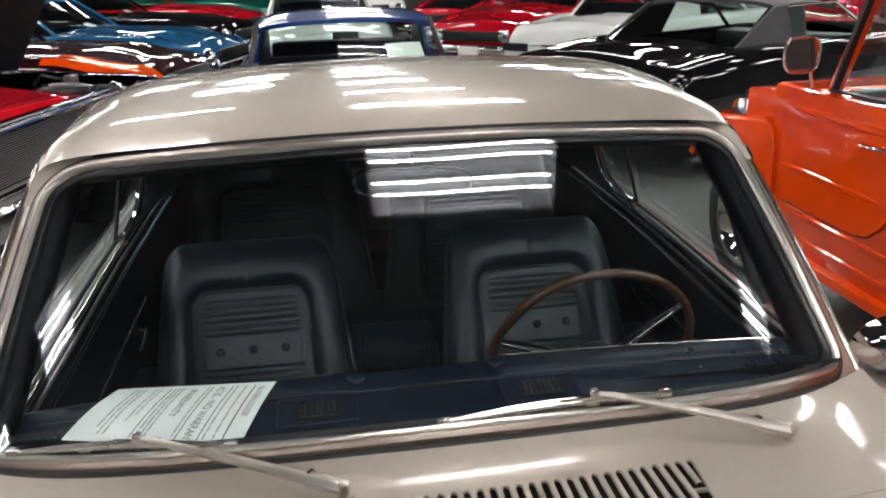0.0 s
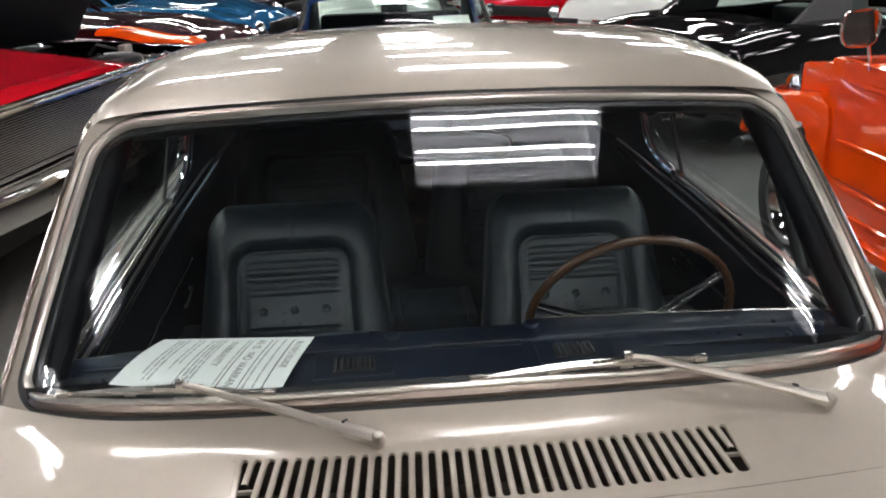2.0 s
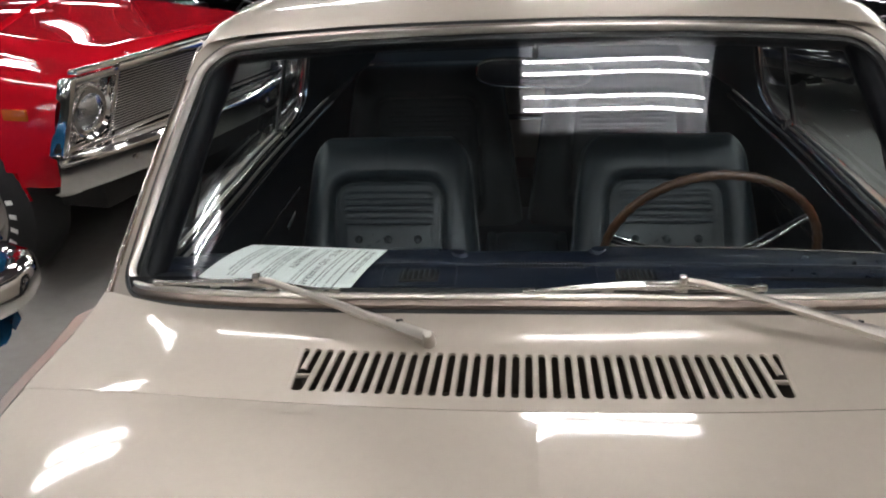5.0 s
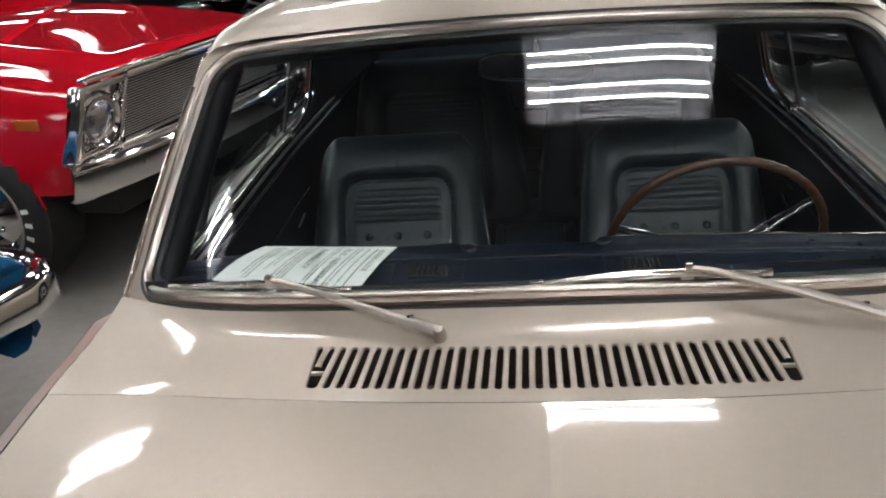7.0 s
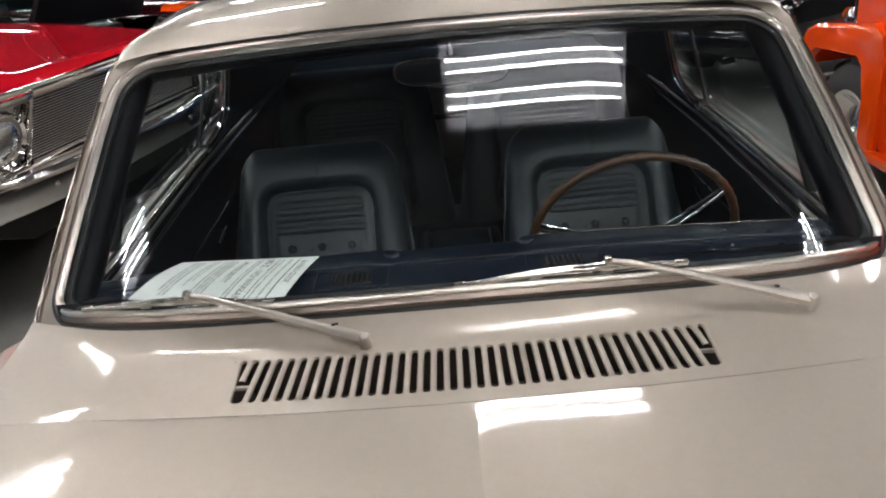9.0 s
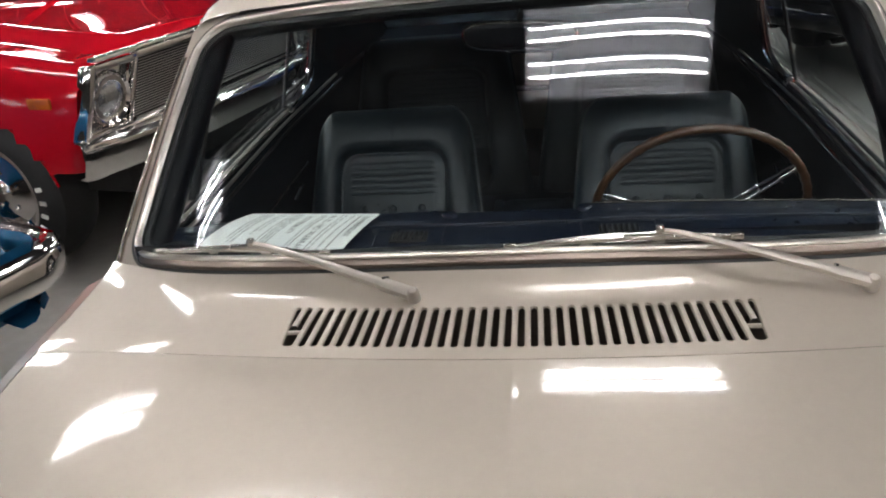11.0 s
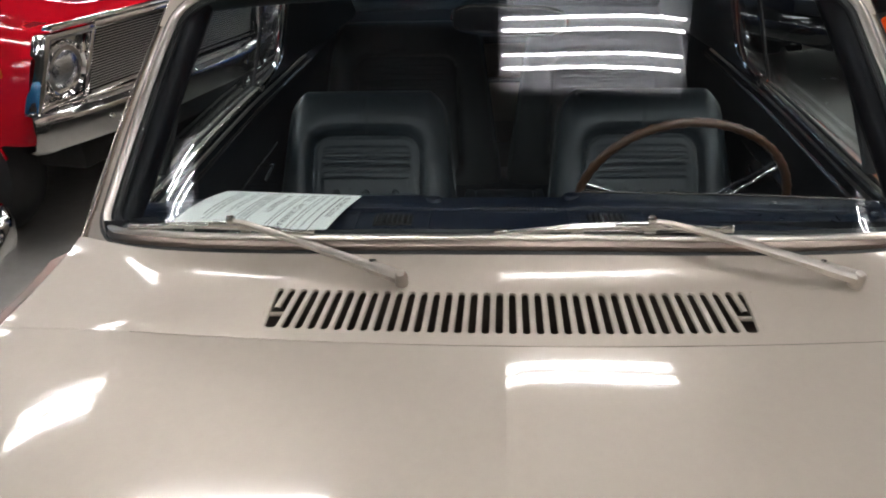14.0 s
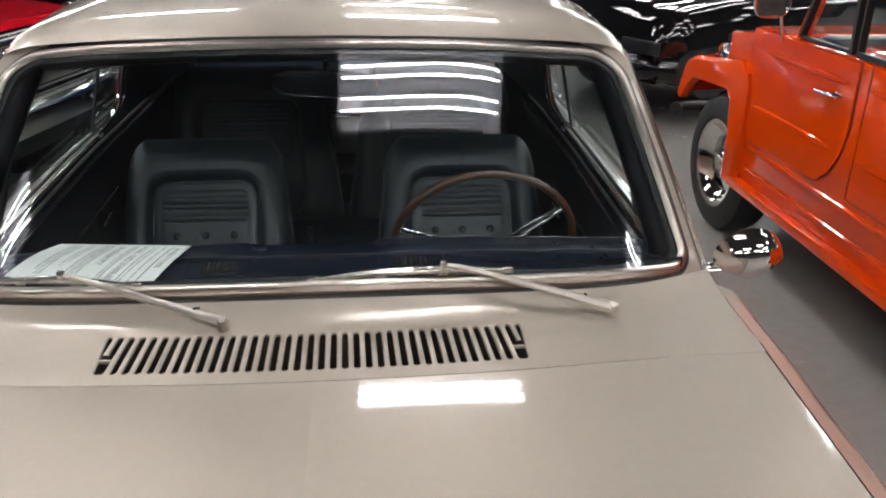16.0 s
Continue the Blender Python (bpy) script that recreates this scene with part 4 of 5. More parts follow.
# wipers
def wiper(piv, joint, tips, name):
    """The arm from its pivot to the joint, and the blade between two tips."""
    piv, joint = Vector(piv), Vector(joint)
    d = (joint - piv).normalized()
    n = Vector((0, -0.45, 0.89))
    base = Geo().lathe([(0.0, 0.016), (0.006, 0.015), (0.0095, 0.010), (0.0105, 0.0), (0.0105, -0.014), (0.011, -0.03)], 24, Matrix.Translation(piv) @ n.to_track_quat("Z", "Y").to_matrix().to_4x4())
    o = base.ob(name, SATIN, coupe, "satin steel windshield wiper parked on the glass")
    Geo().lathe([(0.0107, -0.014), (0.012, -0.018), (0.012, -0.036)], 24, Matrix.Translation(piv) @ n.to_track_quat("Z", "Y").to_matrix().to_4x4()).ob("pivot_base", RUBBER, o)
    sec = [(-0.0085, -0.004), (-0.007, 0.003), (-0.003, 0.005), (0.003, 0.005), (0.007, 0.003), (0.0085, -0.004)]
    Geo().sweep([piv + d * 0.004 + n * 0.006, piv + d * 0.05 + n * 0.007, piv + d * 0.055 + n * 0.007, mix(piv, joint, 0.5) + n * 0.010, mix(piv, joint, 0.9) + n * 0.008, joint + n * 0.002], sec, n, scale=[1.3, 1.25, 1.0, 0.85, 0.6, 0.48]).ob("wiper_arm", SATIN, o)
    Geo().rod([piv + d * 0.052 + n * 0.016 + d.cross(n) * 0.004, piv + d * 0.052 + n * 0.002 + d.cross(n) * 0.016], 0.0022, 6).ob("arm_clip", RUBBER, o)
    Geo().lathe([(0, 0.007), (0.006, 0.006), (0.008, 0), (0.006, -0.006), (0, -0.007)], 14, Matrix.Translation(joint + n * 0.003)).ob("arm_knuckle", BLADE, o)
    a, b = Vector(tips[0]), Vector(tips[1])
    # the blade's backbone bows over the glass
    bow = [a.lerp(b, k / 16) + n * (0.003 + 0.012 * math.sin(math.pi * k / 16)) for k in range(17)]
    Geo().sweep(bow, [(-0.006, -0.002), (-0.0045, 0.003), (0.0045, 0.003), (0.006, -0.002)], n, scale=[0.5 + 0.6 * math.sin(math.pi * k / 16) for k in range(17)]).ob("wiper_blade", BLADE, o, "bright satin blade backbone")
    Geo().sweep([a.lerp(b, -0.02 + 1.04 * k / 10) + n * -0.001 for k in range(11)], [(-0.003, -0.008), (-0.0035, 0.002), (0.0035, 0.002), (0.003, -0.008)], n).ob("rubber_edge", RUBBER, o)
    Geo().sweep([a.lerp(b, k / 8) + n * 0.002 for k in range(9)], [(-0.0045, -0.001), (-0.0045, 0.001), (0.0045, 0.001), (0.0045, -0.001)], n).ob("blade_spring", BLADE, o)
    for t in (0.0, 0.34, 0.66, 1.0):
        p = a.lerp(b, t)
        Geo().box((0, 0, 0), (0.020, 0.010, 0.010), 0.002, Matrix.Translation(p + n * 0.004) @ (b - a).to_track_quat("X", "Z").to_matrix().to_4x4()).ob("blade_claw", BLADE, o)
    c = a.lerp(b, 0.56)
    Geo().box((0, 0, 0), (0.075, 0.011, 0.010), 0.003, Matrix.Translation(c.lerp(joint, 0.5) + n * 0.004) @ (b - a).to_track_quat("X", "Z").to_matrix().to_4x4()).ob("blade_bridge", CHROME, o)
    return o


wiper((-0.156, 1.172, 0.926), (-0.439, 1.270, 0.978), ((-0.629, 1.326, 0.941), (-0.309, 1.255, 0.961)), "wiper")
wiper((0.515, 1.200, 0.916), (0.219, 1.243, 0.990), ((-0.008, 1.243, 0.968), (0.334, 1.255, 0.970)), "wiper")

# ---- paper on the dashboard ----
sheet = thing("dealer_notice", "white printed buyers guide sheet lying on the dashboard", "paper")
PC = [Vector((-0.513, 1.477, 0.949)), Vector((-0.257, 1.450, 0.950)), Vector((-0.304, 1.272, 0.943)), Vector((-0.565, 1.337, 0.948))]


def sheet_at(s, t, lift=0.0):
    """s: along the lines of print, towards the glass; t: up the page."""
    p = (PC[0].lerp(PC[1], t)).lerp(PC[3].lerp(PC[2], t), s)
    curl = 0.005 * math.sin(math.pi * s) + 0.003 * (1 - t) ** 2 * math.sin(math.pi * s * 0.9) + 0.001
    return p + Vector((0, 0, curl + lift))


Geo().slab(lambda u, v: sheet_at(u, v), 24, 24, (0, 0, -0.0006)).ob("sheet", PAPER, sheet, smooth=60)


def print_line(text, s, t, size, material):
    cu = bpy.data.curves.new("print", "FONT")
    cu.body = text
    cu.size = 1.0
    ob = new("print", cu)
    dg = bpy.context.evaluated_depsgraph_get()
    me = bpy.data.meshes.new_from_object(ob.evaluated_get(dg))
    bpy.data.objects.remove(ob)
    ks, kt = size / 0.216, size / 0.279
    for q in me.vertices:
        q.co = sheet_at(s + q.co.x * ks, t + q.co.y * kt, 0.0007)
    me.materials.clear()
    me.materials.append(material)
    o = new("print", me)
    o.parent = sheet


print_line("BUYERS GUIDE", 0.10, 0.915, 0.016, INK)
print_line("AS IS - NO WARRANTY", 0.07, 0.66, 0.020, INK)
print_line("WARRANTY", 0.10, 0.49, 0.020, INK)
rnd = random.Random(5)
for t, s1, th, m_ in ((0.885, 0.95, 0.004, INK), (0.83, 0.9, 0.006, INK_FAINT), (0.775, 0.92, 0.006, INK_FAINT), (0.745, 0.95, 0.003, INK), (0.62, 0.95, 0.003, INK), (0.595, 0.9, 0.006, INK_FAINT),
                     (0.44, 0.93, 0.007, INK_FAINT), (0.415, 0.93, 0.007, INK_FAINT), (0.39, 0.90, 0.007, INK_FAINT), (0.36, 0.95, 0.003, INK), (0.30, 0.6, 0.006, INK_FAINT), (0.27, 0.7, 0.006, INK_FAINT), (0.20, 0.9, 0.007, INK_FAINT), (0.17, 0.9, 0.007, INK_FAINT), (0.14, 0.8, 0.007, INK_FAINT)):
    s = 0.07
    while s < s1:
        e = min(s1, s + (0.9 if th < 0.005 else rnd.uniform(0.05, 0.16)))
        Geo().grid(lambda u, v: sheet_at(mix(s, e, u), t + th * (v - 0.5) * 2, 0.0006), 6, 1).ob("print_bar", m_, sheet, smooth=0)
        s = e + 0.02

# ---- orange utility vehicle beside the coupe ----
ute = thing("utility_vehicle", "orange boxy open-topped utility car with black soft top and pressed ribs", "car", Matrix.Translation((1.832, 2.807, 0.101)) @ Matrix.Diagonal((0.936, 0.936, 0.936, 1)))


def outline_slab(pts, x0, x1):
    """A plate between x0 and x1 with a closed (y, z) outline."""
    n = len(pts)
    g = Geo()
    g.v = [(x0, y, z) for y, z in pts] + [(x1, y, z) for y, z in pts]
    g.f = [tuple(range(n)), tuple(range(2 * n - 1, n - 1, -1))] + [(i, (i + 1) % n, n + (i + 1) % n, n + i) for i in range(n)]
    return g


tub = Geo().box((0.775, -0.62, 0.645), (1.55, 2.86, 0.75), 0.03).ob("body", PAINT_ORANGE, ute)
door_pts = [(0.70, 1.02), (0.70, 0.50), (0.66, 0.487), (0.12, 0.485), (0.02, 0.50), (-0.06, 0.56), (-0.115, 0.65), (-0.14, 0.76), (-0.13, 1.02)]
seam = Geo().rod([(-0.002, y, z) for y, z in door_pts], 0.0018, 6).ob("door_seam", RUBBER, tub)
door = outline_slab([(mix(0.28, y, 0.985), mix(0.75, z, 0.985)) for y, z in door_pts], -0.007, 0.02).ob("door", PAINT_ORANGE, ute, "orange pressed steel door")
for y0, y1, z in ((0.62, -0.08, 0.93), (0.66, -0.02, 0.66)):
    Geo().sweep([(-0.007, mix(y0, y1, k / 8), z) for k in range(9)], [(-0.016, -0.002), (-0.008, 0.007), (0.008, 0.007), (0.016, -0.002)], (-1, 0, 0), scale=[0.3] + [1] * 7 + [0.3]).ob("pressed_rib", PAINT_ORANGE, door)
for y0, y1, z in ((-0.22, -0.95, 0.93), (-0.22, -0.95, 0.66), (0.66, -1.0, 0.455), (0.66, -1.0, 0.345)):
    Geo().sweep([(-0.001, mix(y0, y1, k / 8), z) for k in range(9)], [(-0.016, -0.002), (-0.008, 0.007), (0.008, 0.007), (0.016, -0.002)], (-1, 0, 0), scale=[0.3] + [1] * 7 + [0.3]).ob("pressed_rib", PAINT_ORANGE, tub)
rear_door = [(-0.20, 1.02), (-0.20, 0.50), (-0.74, 0.49), (-0.88, 0.62), (-0.94, 1.02)]
Geo().rod([(-0.001, y, z) for y, z in rear_door], 0.0018, 6).ob("door_seam", RUBBER, tub)
Geo().box((0.01, -0.62, 0.255), (0.10, 2.8, 0.05), 0.015).ob("sill", PAINT_ORANGE, ute)
Geo().sweep([(-0.012, -0.05, 0.875), (-0.045, -0.04, 0.878), (-0.050, 0.01, 0.876), (-0.045, 0.07, 0.872), (-0.014, 0.085, 0.870)], ring(0.012, 10, 1.3, 0.7), (0, 0, 1)).ob("door_handle", CHROME, door, "chrome door handle")
Geo().lathe([(0, 0.03), (0.014, 0.028), (0.018, 0.0)], 16, Matrix.Translation((0, -0.035, 0.875)) @ pose(0, 0, 0, 0, -90, 0)).ob("door_lock", CHROME, door)
# nose, hood and scuttle
Geo().grid(lambda u, v: Vector((mix(0.36, 1.19, u), mix(0.45, 1.60, v), mix(0.97, 0.80, v) + 0.03 * math.sin(math.pi * u) - 0.10 * step(0.85, 1, v))), 12, 14).ob("hood", PAINT_ORANGE, ute)
Geo().box((0.775, 1.16, 0.60), (0.84, 0.88, 0.42), 0.04).ob("nose", PAINT_ORANGE, ute)
sc = Geo().box((0.775, 0.78, 0.905), (1.52, 0.60, 0.24), 0.02)
sc.v = [(x, y, z - 0.12 * max(0.0, y - 0.5)) for x, y, z in sc.v]
scuttle = sc.ob("scuttle", PAINT_ORANGE, ute)
for x in (0.20, 1.35):
    lid = Geo().box((x, 0.86, 0.985), (0.30, 0.36, 0.012), 0.004)
    lid.v = [(a, y, z - 0.12 * (y - 0.5)) for a, y, z in lid.v]
    lid.ob("scuttle_lid", PAINT_ORANGE, scuttle)
    Geo().rod([(x - 0.14, 0.685, 1.008), (x + 0.14, 0.685, 1.008)], 0.006, 8).ob("lid_hinge", PAINT_ORANGE, scuttle)
Geo().rod([(0.012, 1.084, 0.72), (0.012, 1.084, 0.94)], 0.003, 6).ob("panel_seam", RUBBER, scuttle)


def ute_fender(flip):
    def X(x):
        return 1.55 - x if flip else x

    out = [(0.72, 0.24), (0.72, 0.72), (0.75, 0.80), (0.84, 0.845), (1.38, 0.775), (1.50, 0.73), (1.56, 0.61), (1.585, 0.52)]
    inn = [(0.85, 0.24), (0.855, 0.50), (0.885, 0.64), (0.94, 0.685), (1.38, 0.655), (1.46, 0.60), (1.51, 0.55), (1.55, 0.50)]
    g = Geo()
    n = len(out)
    g.v = [(X(-0.02), y, z) for y, z in out] + [(X(-0.035), mix(o[0], i[0], 0.15), mix(o[1], i[1], 0.15)) for o, i in zip(out, inn)] + [(X(-0.03), y, z) for y, z in inn] + [(X(0.02), y, z) for y, z in inn] + [(X(0.40), y, z + 0.02) for y, z in out] + [(X(0.10), y, z + 0.012) for y, z in out]
    g.f = [(r * n + i, r * n + i + 1, (r + 1) * n + i + 1, (r + 1) * n + i) for r in range(3) for i in range(n - 1)]
    g.f += [(i, i + 1, 5 * n + i + 1, 5 * n + i) for i in range(n - 1)] + [(5 * n + i, 5 * n + i + 1, 4 * n + i + 1, 4 * n + i) for i in range(n - 1)]
    f = g.ob("front_fender", PAINT_ORANGE, ute, "orange angular front fender", smooth=30)
    s = Geo().lathe([(0, 0.07), (0.028, 0.066), (0.046, 0.05), (0.055, 0.02), (0.058, 0)], 24, Matrix.Translation((X(0.08), 1.20, 0.80)) @ Matrix.Diagonal((0.8, 1.5, 1, 1))).ob("signal_lamp", CHROME, f, "chrome turn signal pod")
    Geo().lathe([(0, 0.016), (0.02, 0.012), (0.03, 0)], 16, Matrix.Translation((X(0.08), 1.285, 0.83)) @ pose(0, 0, 0, -80, 0, 0)).ob("signal_lens", AMBER, s)


ute_fender(False)
ute_fender(True)
for x, sx in ((0.10, -1), (1.45, 1)):
    wheel(ute, x, 1.03, sx, 0.369, 0.20, 0.261)
    wheel(ute, x, -1.20, sx, 0.369, 0.20, 0.261)
Geo().rod([(0.0, 1.66, 0.40), (0.04, 1.70, 0.40), (0.5, 1.74, 0.40), (1.05, 1.74, 0.40), (1.51, 1.70, 0.40), (1.55, 1.66, 0.40)], 0.04, 10).ob("front_bumper", RUBBER, ute, "dark front bumper")
Geo().box((0.775, 0.0, 0.24), (1.3, 3.2, 0.06), 0.01).ob("chassis", CAVITY, ute)
# windshield frame, soft top and side curtains
for x in (0.05, 1.50):
    Geo().sweep([(x, 0.43, 1.02), (x + 0.01, 0.20, 1.56)], [(-0.016, -0.022), (-0.016, 0.022), (0.016, 0.022), (0.016, -0.022)], (1, 0, 0)).ob("windshield_post", PAINT_ORANGE, ute)
Geo().sweep([(0.04, 0.20, 1.57), (1.51, 0.20, 1.57)], [(-0.025, -0.02), (-0.025, 0.02), (0.025, 0.02), (0.025, -0.02)], (0, 0, 1)).ob("windshield_header", PAINT_ORANGE, ute)
wp = Geo().grid(lambda u, v: Vector((mix(0.07, 1.48, u), mix(0.42, 0.205, v), mix(1.04, 1.55, v))), 2, 2).ob("windshield_pane", SIDE_GLASS, ute, out=(0, 1, 0.3))
wp.visible_shadow = False
Geo().slab(lambda u, v: Vector((mix(-0.01, 1.56, u), mix(0.24, -2.0, v), 1.60 + 0.05 * math.sin(math.pi * u) * math.sin(math.pi * min(1, v * 1.1 + 0.1)))), 10, 10, (0, 0, -0.02)).ob("soft_top", VINYL_TOP, ute, "black fabric soft top")
for x in (0.03, 1.52):
    for f4 in ([(0.40, 1.035), (0.20, 1.545), (0.02, 1.555), (0.0, 1.035)], [(-0.05, 1.035), (-0.04, 1.555), (-0.90, 1.55), (-0.95, 1.035)]):
        sc = Geo().sweep([(x, y, z) for y, z in f4], [(-0.012, -0.014), (-0.012, 0.014), (0.012, 0.014), (0.012, -0.014)], (1, 0, 0), True).ob("side_curtain", RUBBER, ute, "black framed side curtain")
        q = Geo().add([(x, y, z) for y, z in f4], [(0, 1, 2, 3)]).ob("curtain_pane", SIDE_GLASS, sc, out=(1 if x > 1 else -1, 0, 0))
        q.visible_shadow = False
for y in (-0.25, -1.05):
    for x in (0.42, 1.12):
        Geo().box((x, y, 0.98), (0.46, 0.12, 0.62), 0.05, Matrix.Translation((x, y, 0.98)) @ pose(0, 0, 0, -14, 0, 0) @ Matrix.Translation((-x, -y, -0.98))).ob("seat_back", VINYL_TOP, ute, "grey vinyl seat back")
Geo().box((0.775, 0.30, 1.0), (1.40, 0.10, 0.10), 0.03).ob("dash_panel", VINYL, ute)
# rounded square mirror on a stem
def mirror_ring(a, w, h):
    c, d = math.cos(a), math.sin(a)
    return math.copysign(abs(c) ** 0.55, c) * w * (1 + 0.08 * d), math.copysign(abs(d) ** 0.6, d) * h


turns = [2 * math.pi * k / 40 for k in range(40)]
mo = Geo().rod([(-0.10 + mirror_ring(a, 0.080, 0.072)[0], 0.46, 1.18 + mirror_ring(a, 0.080, 0.072)[1]) for a in turns], 0.006, 8, True, up=(0, 1, 0)).ob("wing_mirror", CHROME, ute, "rounded square mirror in a chrome ring on a stem")
Geo().add([(-0.10 + mirror_ring(a, 0.078, 0.070)[0], 0.462, 1.18 + mirror_ring(a, 0.078, 0.070)[1]) for a in turns], [tuple(range(40))]).ob("mirror_face", CHROME, mo, smooth=0, out=(0, -1, 0))
Geo().rod([(-0.05, 0.465, 1.115), (-0.035, 0.47, 1.06), (-0.01, 0.49, 1.005), (0.02, 0.50, 1.0)], 0.007, 8).ob("mirror_stem", CHROME, mo)

# ---- red pickup truck ----
truck = thing("pickup_truck", "red classic pickup truck with chrome bumper and billet grille", "truck", pose(-1.53, 3.98, 0, 0, 0, 77.7))


def lean_front(g):
    """The front leans: lower parts stand further back."""
    g.v = [(x, y + 0.24 * (0.96 - z), z) for x, y, z in g.v]
    return g


def truck_top(x, y):
    """Height of hood and fender tops."""
    a = abs(x)
    z = 1.00 + 0.11 * step(0, 1.4, y) + 0.03 * math.sqrt(max(0.0, min(1, y / 0.12)))
    z -= 0.045 * step(0.56, 0.72, a) * (1 - 0.3 * step(0, 0.5, y)) + 0.015 * (a / 0.7) ** 2
    z -= 0.05 * step(0.86, 1.0, a) ** 2
    return z


def truck_skin(u, v):
    y = mix(0.0, 1.62, v)
    a = 2 * u - 1
    t = abs(a)
    if t < 0.7:
        x, z = t / 0.7 * 0.90, truck_top(t / 0.7 * 0.90, y)
    else:
        k = (t - 0.7) / 0.3
        sec = [(0.90, truck_top(0.90, y)), (0.968, truck_top(0.90, y) - 0.025), (1.0, 0.88), (1.02, 0.78), (1.03, 0.64), (1.0, 0.46), (0.97, 0.36)]
        q = k * 6
        i = min(int(q), 5)
        x, z = mix(sec[i][0], sec[i + 1][0], q - i), mix(sec[i][1], sec[i + 1][1], q - i)
    round_nose = 0.05 * (1 - math.sqrt(max(0, 1 - (1 - min(1, y / 0.12)) ** 2)))
    x -= round_nose * step(0.8, 1, t)
    z = max(z, mix(0.54, 0.45, step(0.15, 0.5, y)))
    back = 0.24 * max(0.0, 0.96 - z) * (1 - step(0.0, 0.42, y))
    return Vector((math.copysign(x, a), y + back - 0.02 * (1 - (x / 0.98) ** 2), z))


def arch(u, v):
    p = truck_skin(u, v)
    return abs(p.x) > 0.92 and (p.y - 0.69) ** 2 + (p.z - 0.36) ** 2 < 0.46 ** 2


Geo().grid(truck_skin, 90, 64, skip=arch).ob("front_sheetmetal", PAINT_RED, truck, "glossy red hood and fenders", smooth=60)
for sx in (-1, 1):
    pts = [(sx * 1.008, 0.69 + 0.46 * math.cos(radians(a)), 0.36 + 0.46 * math.sin(radians(a))) for a in range(15, 166, 10)]
    Geo().rod(pts, 0.006, 8).ob("arch_lip", PAINT_RED, truck)
    tyre = wheel(truck, sx * 0.80, 0.73, sx, 0.385, 0.26)
    for k in range(14):
        a = radians(20 + 13 * k if k < 7 else 110 + 13 * k)
        Geo().box((0, 0, 0), (0.036, 0.020, 0.004), 0.001, pose(0, 0, 0, 0, 0, math.degrees(a)) @ Matrix.Translation((0.282, 0, 0.131))).ob("sidewall_bar", PAPER, tyre)
    wheel(truck, sx * 0.86, 3.66, sx, 0.37, 0.26)
    Geo().box((sx * 1.014, 0.215, 0.835), (0.012, 0.115, 0.045), 0.005).ob("side_marker", AMBER, truck, "amber side marker lamp")
    # headlamp and its bezel
    bz = Geo()
    for c, s in (((sx * 0.825, -0.025, 0.955), (0.28, 0.05, 0.03)), ((sx * 0.825, -0.025, 0.685), (0.28, 0.05, 0.03)), ((sx * 0.695, -0.025, 0.82), (0.03, 0.05, 0.28)), ((sx * 0.955, -0.015, 0.82), (0.035, 0.07, 0.30))):
        bz.box(c, s, 0.012)
    bz.v = [(x + sx * 0.2 * (0.96 - z), y, z) for x, y, z in bz.v]
    bo = lean_front(bz).ob("headlamp_bezel", CHROME, truck, "chrome headlamp surround")
    lean_front(Geo().box((sx * 0.852, 0.0, 0.82), (0.26, 0.03, 0.26), 0.01)).ob("bezel_plate", CHROME, bo)
    Geo().lathe([(0.118, -0.012), (0.114, 0.008), (0.106, 0.024), (0.096, 0.012)], 32, Matrix.Translation((sx * 0.852, 0.012, 0.82)) @ pose(0, 0, 0, 90 + 13, 0, 0)).ob("lamp_ring", CHROME, bo)
    Geo().lathe([(0, 0.030), (0.040, 0.026), (0.070, 0.016), (0.090, 0.004), (0.098, 0.0)], 32, Matrix.Translation((sx * 0.852, 0.012, 0.82)) @ pose(0, 0, 0, 90 + 13, 0, 0)).ob("headlamp", LENS, bo, "clear round headlamp")
gr = Geo()
for c, s in (((0, -0.03, 0.962), (1.40, 0.05, 0.035)), ((0, -0.03, 0.675), (1.86, 0.06, 0.035)), ((0, -0.015, 0.985), (1.86, 0.05, 0.02))):
    gr.box(c, s, 0.012)
go = lean_front(gr).ob("grille_frame", CHROME, truck, "chrome grille surround")
lean_front(Geo().box((0, 0.03, 0.82), (1.38, 0.02, 0.27), 0.002)).ob("grille_back", CAVITY, go)
for k in range(22):
    lean_front(Geo().box((0, -0.012, 0.700 + 0.0114 * k), (1.36, 0.0055, 0.0044), 0.0012)).ob("grille_bar", BILLET, go)


def bumper(u, v):
    a = 2 * u - 1
    x = 1.06 * a
    yy = -0.08 + 0.12 * abs(a) ** 3
    sec = [(0.06, 0.612), (0.005, 0.618), (-0.022, 0.605), (-0.032, 0.575), (-0.022, 0.51), (-0.002, 0.43), (0.03, 0.412), (0.06, 0.42)]
    q = v * 7
    i = min(int(q), 6)
    tip = mix(0.88, 1.0, math.sqrt(max(0.0, 1 - (max(0.0, abs(a) - 0.92) / 0.08) ** 2)))
    return Vector((x, yy + mix(sec[i][0], sec[i + 1][0], q - i), 0.685 + tip * 0.85 * (mix(sec[i][1], sec[i + 1][1], q - i) - 0.615)))


